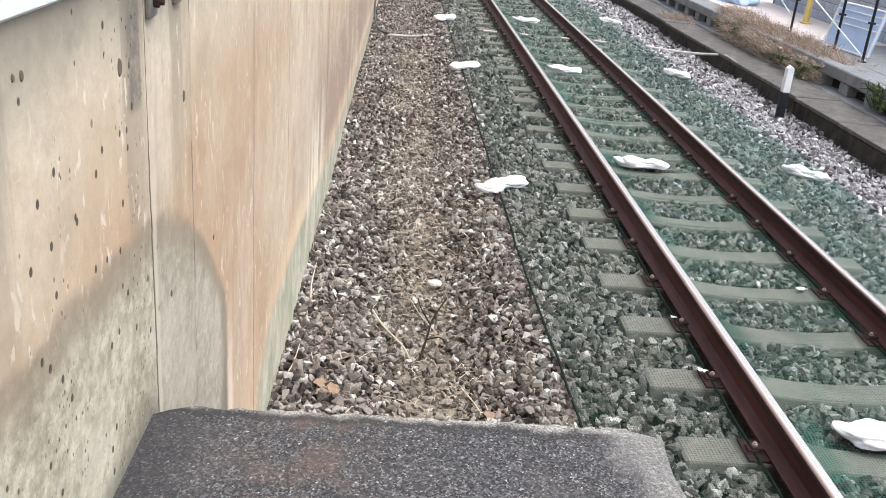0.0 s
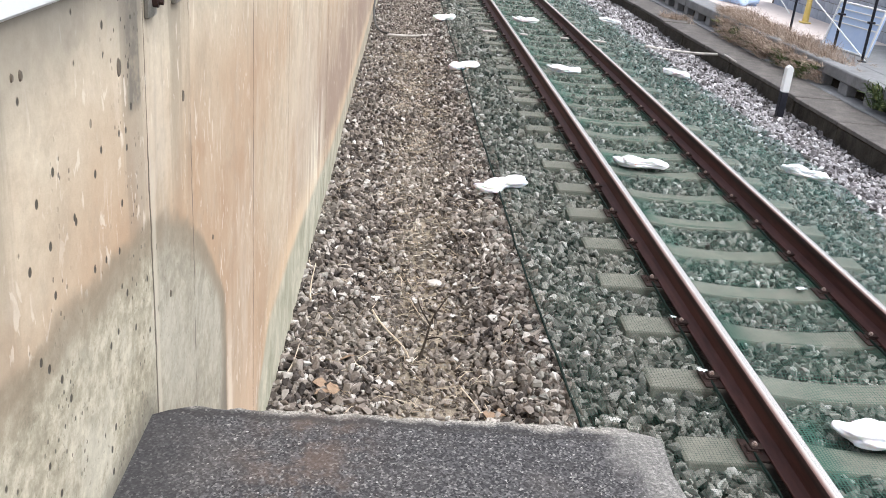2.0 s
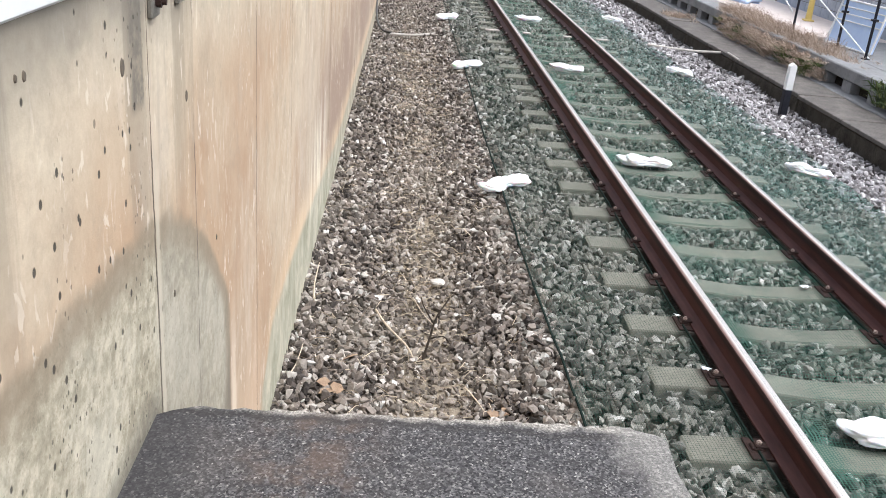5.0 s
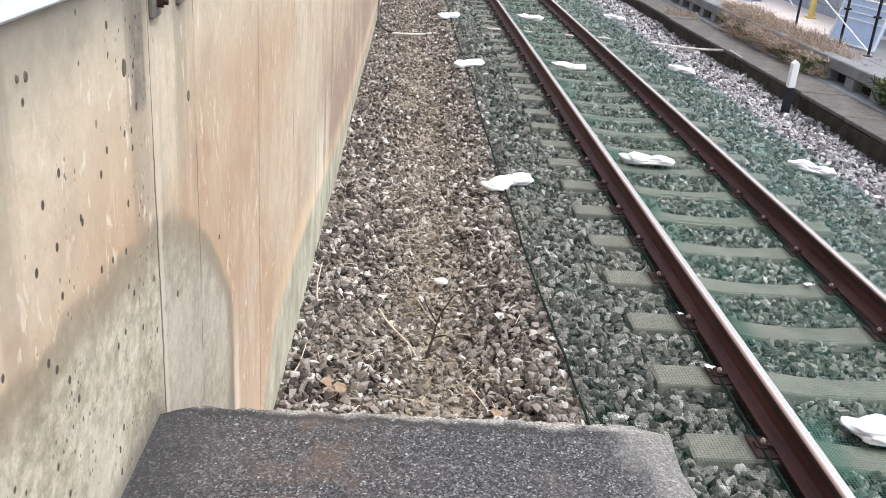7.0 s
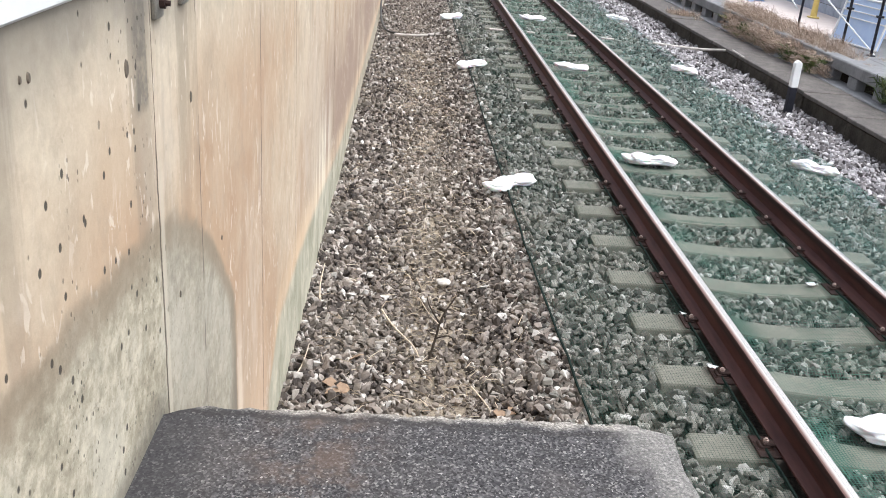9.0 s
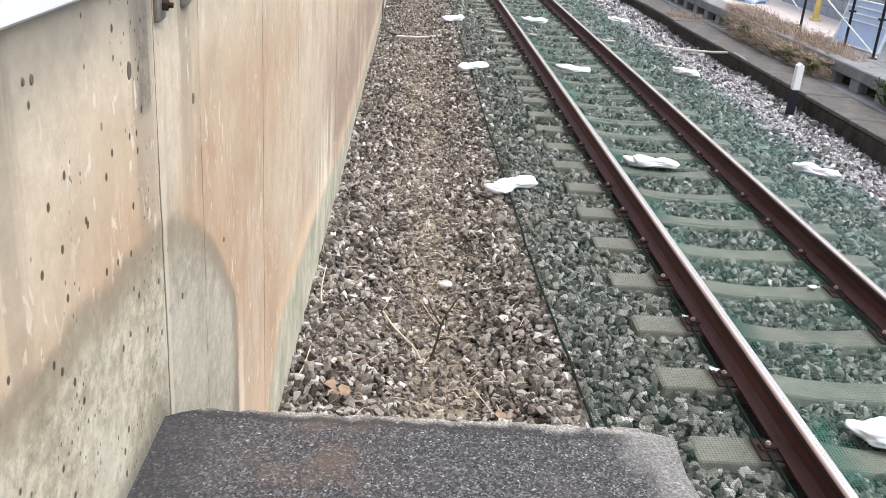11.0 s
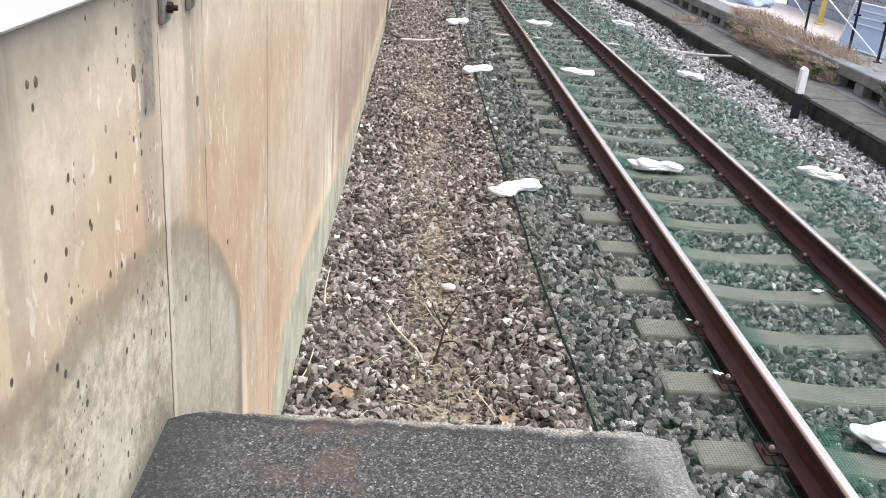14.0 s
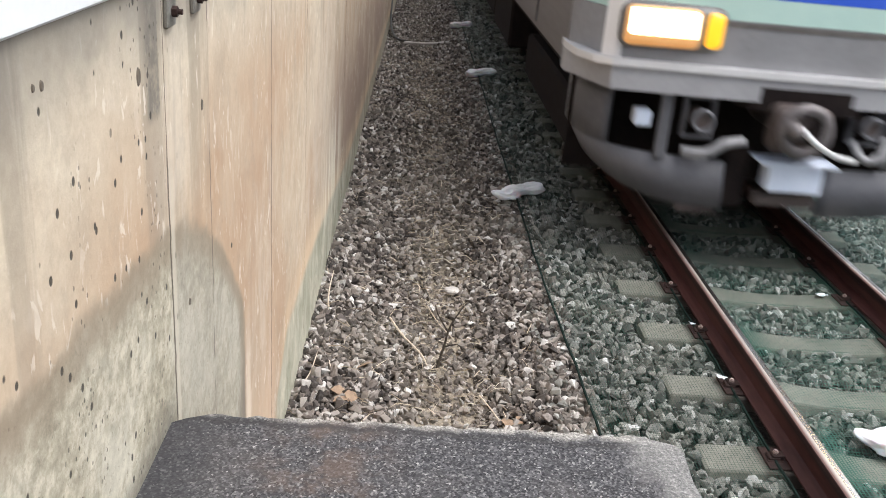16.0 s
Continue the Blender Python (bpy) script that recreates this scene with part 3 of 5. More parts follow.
def lay(x0, x1, y0, y1, n, rng, dirt=0.0, small=0.019, large=0.040, sleepers=False):
    x, y = rng.uniform(x0, x1, n), rng.uniform(y0, y1, n)
    s = rng.uniform(small, large, n) * rng.choice([0.75, 1.0, 1.15], n)
    if dirt:
        bare = np.exp(-((x + 2.12) / 0.30) ** 2) * (0.55 + 0.45 * np.sin(y * 1.7 + 1.0) * np.sin(y * 0.63))
        keep = rng.uniform(0, 1, n) > bare * dirt
        x, y, s, bare = x[keep], y[keep], s[keep], bare[keep]
        s = s * (1 - 0.35 * bare)
    z = level(x, y) + rng.uniform(-0.55, 0.8, len(x)) * s - (0.012 if sleepers else 0)
    if sleepers:
        off = abs((y - SLEEPER_FIRST + SLEEPER_STEP / 2) % SLEEPER_STEP - SLEEPER_STEP / 2)
        keep = ~((off < 0.112 + s * 0.4) & (abs(x) < 1.0 + s * 0.5)) & (abs(abs(x) - 0.566) > 0.075 + s)
        x, y, s, z = x[keep], y[keep], s[keep], z[keep]
    return x, y, z, s


def build_ballast():
    rng = np.random.default_rng(4)

    def both(*sets):
        return [np.concatenate(c) for c in zip(*sets)]
    strew("path_ballast", M_STONE_PATH, "loose dark and pale brown crushed stones beside the wall",
          *both(lay(-2.92, -1.42, 2.1, 2.9, 2600, rng, 0.80, 0.018, 0.036), lay(-2.92, -1.42, 2.9, 9.0, 29000, rng, 0.80, 0.016, 0.035), lay(-2.92, -1.42, 9.0, 22, 32000, rng, 0.45, 0.019, 0.037), lay(-2.75, -1.42, 22, 40, 4500, rng, 0.5, 0.04, 0.06)), rng)
    strew("track_ballast", M_STONE_TRACK, "grey crushed track ballast under green netting",
          *both(lay(-1.62, 1.8, -3.5, 1.5, 7000, rng, 0, 0.028, 0.05, True), lay(-1.62, 1.8, 1.5, 9.0, 38000, rng, 0, 0.019, 0.039, True), lay(-1.62, 1.8, 9.0, 27, 36000, rng, 0, 0.024, 0.045, True), lay(-1.62, 1.8, 27, 40, 5000, rng, 0, 0.045, 0.07, True)), rng)
    strew("side_ballast", M_STONE_SIDE, "pale lilac-grey loose ballast on the far shoulder",
          *both(lay(1.6, 2.85, 6.0, 14.0, 12000, rng, 0, 0.022, 0.042), lay(1.6, 2.85, 14, 28, 14000, rng, 0, 0.026, 0.048), lay(1.6, 2.85, 28, 40, 2500, rng, 0, 0.045, 0.07), lay(1.6, 2.85, -3.5, 6, 4500, rng, 0, 0.03, 0.055)), rng)


build_ballast()


# ---------- wall beside the track ----------
def build_wall():
    """Battered cast wall in panels, with a white coping; it closes slightly on the track."""
    wall = tagged(new("wall_west"), "tall peach-stained concrete retaining wall with grey damp foot", "wall", kind="structure")
    wall.matrix_basis = pose(-2.945, 0, 0, 0, 0, -0.74)
    foot, top, lean = -0.35, 2.045, 0.025

    def face(z):
        return -lean * (z + 0.2)
    cuts = [-5.0, -2.8, -0.4, 2.06, 3.555, 4.67, 5.9, 7.05, 8.2, 9.35, 10.5, 12.8, 15.1, 17.4, 19.7, 22, 26, 30, 36, 44, 60, 90]
    for a, b in zip(cuts, cuts[1:]):
        g = 0.0003 if b < 20 else 0.0
        dx = 0.0004 * math.sin(a * 7.3)
        bm = sweep([(face(foot) + dx, foot), (face(top) + dx, top), (-0.45, top), (-0.45, foot)], [a + g, (a + b) / 2, b - g])
        es = [e for e in bm.edges if all(v.co.x > -0.3 for v in e.verts) and abs(e.verts[0].co.y - e.verts[1].co.y) < 1e-6 and abs(e.verts[0].co.y - (a + b) / 2) > 0.01]
        bmesh.ops.bevel(bm, geom=es, offset=0.0012, segments=1, affect="EDGES")
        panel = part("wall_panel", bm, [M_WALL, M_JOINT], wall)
        for f in panel.data.polygons:
            if abs(f.normal.y) > 0.4:
                f.material_index = 1
    part("wall_core", sweep([(face(foot) - 0.03, foot), (face(top) - 0.03, top - 0.01), (-0.4, top - 0.01), (-0.4, foot)], [-4.9, 89.9]), M_JOINT, wall)
    part("coping", boxes(((-0.50, -5.0, top + 0.002), (face(top) + 0.012, 90.0, top + 0.075), 0.006)), M_WHITE, wall, "white painted coping")
    # tie holes: thin dark discs that paint the shade of shallow cups
    for y, z, r in ((1.873, 1.881, 0.017), (2.408, 1.707, 0.014), (1.392, 1.962, 0.008), (1.36, 1.965, 0.006), (2.217, 1.25, 0.009), (2.756, 1.195, 0.008)):
        bm = bmesh.new()
        bmesh.ops.create_cone(bm, cap_ends=True, segments=14, radius1=r, radius2=r * 0.7, depth=0.004)
        part("tie_hole", bm, M_JOINT, wall).matrix_basis = Matrix.Translation((face(z) + 0.0005, y, z)) @ pose(0, 0, 0, 0, 90, 0) @ Matrix.Diagonal((1.25, 0.8, 1, 1))
    return wall


WALL = build_wall()


def build_bracket(y, w):
    b = tagged(new("fence_bracket"), "small weathered steel bracket bolted to the wall top", "bracket", "brackets on the wall")
    b.matrix_basis = pose(-2.9995 + 0.0129 * y, y, 1.99)
    part("plate", boxes(((0, -w / 2, -0.045), (0.012, w / 2, 0.056), 0.003)), M_STEEL, b)
    bm = add_cyl(bmesh.new(), (0.012, 0, -0.012), (0.024, 0, -0.012), 0.012, 6)
    part("bolt", add_cyl(bm, (0.024, 0, -0.012), (0.034, 0, -0.012), 0.006, 10), M_CLIP, b)


build_bracket(2.105, 0.07)
build_bracket(2.345, 0.07)


# ---------- platform end ----------
def build_platform():
    p = tagged(new("platform"), "dark worn asphalt platform end with a pale crumbling concrete edge", "platform", kind="structure")
    rng = random.Random(3)
    bm = bmesh.new()
    xr, ye, top = -1.705, 2.075, 1.03
    out = [(-3.05, -4.0), (-3.05, ye - 0.02)]
    n = 40
    for i in range(n + 1):
        x = -2.95 + (xr - 0.13 + 2.95) * i / n
        out.append((x, ye - 0.04 * min(1.0, max(0.0, (-2.875 - x) / 0.075)) + 0.016 * (x + 2.2) + rng.uniform(-0.009, 0.007)))
    for i in range(1, 8):
        a = radians(90 - 90 * i / 8)
        out.append((xr - 0.10 + 0.10 * math.cos(a) + rng.uniform(-0.006, 0.006), ye - 0.06 + 0.06 * math.sin(a) + rng.uniform(-0.004, 0.004)))
    for i in range(1, 50):
        out.append((xr - 0.012 * (i > 4) + rng.uniform(-0.008, 0.008), ye - 0.06 - i * 0.12))
    vs = [bm.verts.new((x, y, top)) for x, y in out]
    f = bm.faces.new(vs)
    if f.normal.z < 0:
        f.normal_flip()
    r = bmesh.ops.extrude_face_region(bm, geom=[f])
    for v in r["geom"]:
        if isinstance(v, bmesh.types.BMVert):
            v.co.z = -0.4
    rim = [e for e in bm.edges if all(abs(v.co.z - top) < 1e-4 for v in e.verts)]
    bmesh.ops.bevel(bm, geom=rim, offset=0.010, segments=2, affect="EDGES")
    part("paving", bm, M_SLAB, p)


build_platform()


# ---------- track ----------
def build_rails():
    H = 0.153
    half = [(0.0635, 0), (0.0635, 0.009), (0.03, 0.022), (0.0095, 0.034), (0.0085, 0.1), (0.013, 0.112), (0.0325, 0.122), (0.0325, H - 0.012), (0.029, H - 0.0035), (0.02, H - 0.0005)]
    prof = half + [(-x, z) for x, z in reversed(half)]
    for s in (-1, 1):
        r = tagged(new("rail"), "rusty red-brown steel rail with a polished head", "rail", "rails of the track")
        r.matrix_basis = pose(s * 0.566, 0, 0.012)
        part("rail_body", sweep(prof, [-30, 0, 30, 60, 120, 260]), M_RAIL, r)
        top = [(0.028, H - 0.0018), (0.028, H - 0.0008), (0.012, H + 0.0012), (-0.012, H + 0.0012), (-0.028, H - 0.0008), (-0.028, H - 0.0018)]
        part("running_surface", sweep(top, [-30, 0, 30, 60, 120, 260]), M_RAILTOP, r, "polished running surface")


build_rails()


def sleeper_mesh():
    bm = bmesh.new()
    rings = []
    for x, wt, zt in ((-1.0, 0.092, -0.012), (-0.985, 0.098, -0.003), (-0.8, 0.1, 0), (-0.4, 0.1, 0), (-0.2, 0.098, -0.022), (0, 0.096, -0.028),
                      (0.2, 0.098, -0.022), (0.4, 0.1, 0), (0.8, 0.1, 0), (0.985, 0.098, -0.003), (1.0, 0.092, -0.012)):
        rings.append([bm.verts.new((x, y, z)) for y, z in ((-0.125, -0.17), (-wt - 0.006, zt - 0.01), (-wt, zt), (wt, zt), (wt + 0.006, zt - 0.01), (0.125, -0.17))])
    for a, b in zip(rings, rings[1:]):
        for k in range(6):
            bm.faces.new((a[k], a[(k + 1) % 6], b[(k + 1) % 6], b[k]))
    bm.faces.new(rings[0]), bm.faces.new(rings[-1])
    return finish(bm, "sleeper_body", M_SLEEPER)


def build_sleepers():
    body = sleeper_mesh()
    clip = finish(boxes(((-0.045, -0.04, 0.0), (0.035, 0.04, 0.014), 0.004), ((-0.035, -0.028, 0.014), (0.02, 0.028, 0.026), 0.005), ((-0.02, -0.025, 0.024), (0.04, 0.025, 0.036), 0.004)), "rail_clip", M_CLIP)
    bolt = bmesh.new()
    add_cyl(bolt, (0.0, 0, 0.034), (0.0, 0, 0.046), 0.013, 6)
    add_cyl(bolt, (0.0, 0, 0.046), (0.0, 0, 0.052), 0.008, 8)
    bolt = finish(bolt, "bolt", M_BOLT)
    plate = finish(boxes(((-0.148, -0.088, 0.0006), (0.148, 0.088, 0.0115), 0.003)), "tie_plate", M_CLIP)
    rng = random.Random(8)
    for i in range(-80, 22):
        y = SLEEPER_FIRST - i * SLEEPER_STEP
        s = tagged(new("sleeper"), "pale grey concrete railway sleeper under green netting", "railway sleeper", "sleepers of the track")
        s.matrix_basis = pose(rng.uniform(-0.012, 0.012), y + rng.uniform(-0.012, 0.012), rng.uniform(-0.003, 0.002), 0, 0, rng.uniform(-0.4, 0.4))
        share("sleeper_body", body, s, Matrix())
        if -30 < i:
            for x, turn in ((-0.665, 0), (-0.467, 180), (0.467, 0), (0.665, 180)):
                c = share("rail_clip", clip, s, pose(x, 0, 0, 0, 0, turn))
                share("bolt", bolt, c, Matrix())
            for x in (-0.566, 0.566):
                share("tie_plate", plate, s, pose(x, 0, 0))


build_sleepers()


# ---------- netting ----------
def build_net(name, x0, x1, label, flat0, flat1, seed, material):
    """A sagging sheet of fine mesh between two edges, with a cord along each."""
    net = tagged(new(name), label, "net", "netting over the track")
    nx, ys = 26, np.arange(1.0, 30, 0.045)
    xs = np.linspace(x0, x1, nx)
    X, Y = np.meshgrid(xs, ys)
    rng = np.random.default_rng(seed)
    wob = sum(rng.uniform(0.5, 1) * np.sin(X * rng.uniform(4, 22) + Y * rng.uniform(3, 16) + rng.uniform(0, 6)) for _ in range(7)) / 4
    Xw = X + 0.006 * np.sin(Y * 1.1 + seed) * (abs(X - X.mean()) > 0.45 * (x1 - x0))
    Xw = Xw + (0.055 * ramp01(-Y, -6.0, -3.6) * (X < -1.3) if x0 < -1.2 else 0.0)
    Z = np.maximum(level(Xw, Y) + 0.046, 0.0) + 0.006 * wob
    Z = np.where(abs(Xw) > 1.05, level(Xw, Y) + 0.048 + 0.010 * wob, Z)
    off = abs((Y - SLEEPER_FIRST + SLEEPER_STEP / 2) % SLEEPER_STEP - SLEEPER_STEP / 2)
    on = (off < 0.12) & (abs(Xw) < 1.01)
    dip = -0.028 * np.clip(1 - (abs(Xw) / 0.4) ** 2, 0, 1)
    Z = np.where(on, dip + 0.007, Z)
    me = bpy.data.meshes.new(name)
    h = len(ys)
    i = (np.arange(h - 1)[:, None] * nx + np.arange(nx - 1)).ravel()
    me.from_pydata(np.stack([Xw, Y, Z], -1).reshape(-1, 3).tolist(), [], np.stack([i, i + 1, i + nx + 1, i + nx], 1).tolist())
    me.materials.append(material)
    me.polygons.foreach_set("use_smooth", [True] * len(me.polygons))
    sheet = new("mesh_sheet", me)
    sheet.parent = net
    for col, wanted in ((0, flat0), (nx - 1, flat1)):
        if wanted:
            pts = [(Xw[j, col], Y[j, col], Z[j, col] + 0.004) for j in range(0, h, 3)]
            part("edge_cord", add_tube(bmesh.new(), pts, 0.0075, 6), M_CORD, net, "dark green edge cord")


build_net("green_net", -1.50, -0.675, "fine green mesh net laid over ballast outside the near rail", True, True, 1, M_NET_THIN)
build_net("green_net", -0.46, 0.46, "fine green mesh net laid over the sleepers between the rails", True, True, 2, M_NET)
build_net("green_net", 0.675, 1.74, "fine green mesh net laid over ballast outside the far rail", True, False, 3, M_NET_DENSE)


# ---------- white weight bags ----------
def build_bag(x, y, z, yaw, length, seed, fat=1.0):
    """A lumpy tied plastic bag filled with stones: full at one end, slack in the middle, with a crumpled knot."""
    bm = bmesh.new()
    bmesh.ops.create_icosphere(bm, subdivisions=5, radius=1)
    o = Vector((seed * 7.1, seed * 3.3, 0))
    slack = 0.02 + 0.16 * math.sin(seed * 2.1)
    for v in bm.verts:
        p = v.co.copy()
        t = p.x
        girth = 1 - 0.30 * math.exp(-((t - slack) / 0.30) ** 2) + 0.12 * math.exp(-((t + 0.55) / 0.3) ** 2)
        r = max(1e-4, math.hypot(p.y, p.z))
        full = (1 - abs(t) ** 3.2) ** 0.5 if abs(t) < 1 else 0.0
        q = Vector((t * length / 2, p.y / r * 0.074 * full * girth * fat, p.z / r * 0.056 * full * girth))
        # crumpled knot standing out at one end
        if t < -0.86:
            q.x -= 0.045 * (-t - 0.86) / 0.14
            q.y += 0.03 * math.sin(seed * 1.7) * (-t - 0.86) / 0.14
            q.z += 0.03 * (-t - 0.86) / 0.14
        q.y += 0.022 * math.sin(t * 2.5 + seed)
        lump = noise.noise(p * 2.0 + o) * 0.020 + noise.noise(p * 4.5 + o) * 0.009
        crease = abs(noise.noise(Vector((p.x * 9, p.y * 3.5, p.z * 3.5)) + o)) * 0.006 + abs(noise.noise(Vector((p.x * 6, p.y * 10, p.z * 10)) + o)) * 0.005
        q += p.normalized() * (lump - crease)
        q.z = max(q.z, -0.036)
        v.co = q
    b = tagged(new("weight_bag", finish(bm, "weight_bag", M_BAG, True)), "white crumpled plastic bag weighing down the green net", "plastic bag", "white bags on the net")
    b.matrix_basis = pose(x, y, z + 0.036, 0, 0, yaw)
    return b


for i, (x, y, z, yaw, length) in enumerate((
        (-1.455, 7.26, 0.005, 35, 0.50), (-1.46, 12.2, 0.005, 44, 0.53), (-1.53, 16.4, 0.005, 52, 0.56), (-0.09, 12.53, 0.012, 4, 0.42),
        (-0.06, 16.98, 0.012, 4, 0.44), (-0.10, 8.22, 0.012, -10, 0.45), (0.04, 3.74, 0.012, -22, 0.52), (1.54, 12.99, 0.005, -52, 0.44),
        (1.64, 17.96, 0.0, -40, 0.46), (1.50, 8.37, 0.005, -32, 0.40))):
    build_bag(x, y, z, yaw, length, i + 1, 1.25 if y < 4 else 1.0)


# ---------- conduit across the track ----------
def build_conduit():
    c = tagged(new("cable_conduit"), "thin pale conduit crossing under the track to the kerb", "conduit")
    part("near_pipe", add_tube(bmesh.new(), bend([(-2.46, 15.08, -0.12), (-2.1, 15.15, -0.12), (-1.8, 15.24, -0.09), (-1.55, 15.28, -0.04)]), 0.02, 8), M_PIPE, c)
    part("far_pipe", add_tube(bmesh.new(), bend([(1.66, 15.36, 0.03), (2.1, 15.39, -0.005), (2.5, 15.3, 0.0), (2.83, 15.12, 0.045)]), 0.020, 8), M_PIPE, c)
    part("pipe_end", add_tube(bmesh.new(), bend([(2.80, 14.85, 0.088), (2.785, 14.6, 0.09), (2.775, 14.25, 0.088)]), 0.013, 8), M_PIPE, c)
    h = tagged(new("wall_hose"), "dark hose running down the wall onto the ballast", "hose")
    part("hose", add_tube(bmesh.new(), bend([(-2.72, 18.2, 0.55), (-2.72, 17.0, 0.10), (-2.68, 16.0, -0.06), (-2.58, 15.3, -0.10), (-2.44, 15.08, -0.10)]), 0.018, 8), M_HOSE, h)
    for x, w in ((-0.85, 0.22), (0.36, 0.13), (0.93, 0.2), (-0.3, 0.12)):
        p = tagged(new("cable_plate"), "small bleached board over the crossing cable", "board", "boards over the cable")
        part("board", boxes(((-w / 2, -0.04, 0), (w / 2, 0.04, 0.018), 0.003)), M_BOARD, p)
        p.matrix_basis = pose(x, 15.4, 0.022, 0, 0, 4)


build_conduit()


# ---------- kerb, balustrade and yard beyond ----------
def build_kerb():
    k = tagged(new("kerb"), "dark damp concrete trough kerb with lid joints", "kerb", kind="structure")
    rng = random.Random(5)
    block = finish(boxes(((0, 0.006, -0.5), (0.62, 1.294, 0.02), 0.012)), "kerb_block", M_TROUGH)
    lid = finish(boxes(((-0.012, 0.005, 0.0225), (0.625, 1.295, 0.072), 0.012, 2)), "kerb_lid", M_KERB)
    for i in range(-6, 22):
        m = pose(2.80 + rng.uniform(-0.012, 0.012), 6.75 + i * 1.3, rng.uniform(-0.008, 0.008), 0, 0, rng.uniform(-0.3, 0.3))
        share("kerb_block", block, k, m)
        share("kerb_lid", lid, k, m @ pose(rng.uniform(-0.012, 0.008), 0, rng.uniform(0, 0.006), 0, rng.uniform(-0.5, 0.5), rng.uniform(-0.3, 0.3)))


build_kerb()


def build_balustrade():
    b = tagged(new("balustrade"), "low grey concrete balustrade with rectangular openings", "balustrade", kind="structure")
    for i in range(14):
        y = 1.0 + i * 2.1
        part("top_beam", boxes(((3.56, y + 0.003, 0.235), (3.78, y + 2.097, 0.395), 0.015)), M_BALUS, b)
    part("base_beam", boxes(((3.43, 1.0, -0.3), (3.80, 30.4, 0.084), 0.012)), M_BALUS, b)
    post = finish(boxes(((3.575, -0.13, 0.08), (3.76, 0.13, 0.233), 0.008)), "post", M_BALUS)
    for i in range(39):
        share("post", post, b, pose(0, 1.1 + i * 0.75, 0))


build_balustrade()


def build_marker():
    m = tagged(new("marker_post"), "short square marker post, white top on black base", "marker post")
    m.matrix_basis = pose(2.587, 11.84, -0.22)
    w = 0.044
    part("base", boxes(((-w, -w, -0.1), (w, w, 0.36), 0.006)), M_BLACK, m, "black painted lower half")
    bm = sweep([(-w, 0.362), (w, 0.362), (w, 0.665), (0.0, 0.70), (-w, 0.665)], [-w, w])
    bmesh.ops.bevel(bm, geom=bm.edges[:], offset=0.005, segments=1, affect="EDGES")
    part("cap", bm, M_WHITE, m, "white painted upper half")


build_marker()


def blades(bm, rng, x, y, z, n, height, spread, lean=(0, 0, 0), width=0.006):
    for _ in range(n):
        a, r = rng.uniform(0, 6.283), spread * math.sqrt(rng.random())
        base = Vector((x + r * math.cos(a), y + r * math.sin(a), z))
        h = height * rng.uniform(0.3, 1.25)
        d = Vector((rng.gauss(0, 0.62) + lean[0], rng.gauss(0, 0.62) + lean[1], 1 + lean[2])).normalized()
        side = d.cross(Vector((math.cos(a), math.sin(a), 0.2))).normalized() * width
        droop = Vector((lean[0] * 0.5 + rng.gauss(0, 0.2), lean[1] * 0.5 + rng.gauss(0, 0.2), -0.45)) * h
        v = [bm.verts.new(p) for p in (base - side, base + side, base + d * h * 0.6 + side * 0.8, base + d * h * 0.6 - side * 0.8, base + d * h + droop * 0.6)]
        bm.faces.new((v[0], v[1], v[2], v[3])), bm.faces.new((v[3], v[2], v[4]))


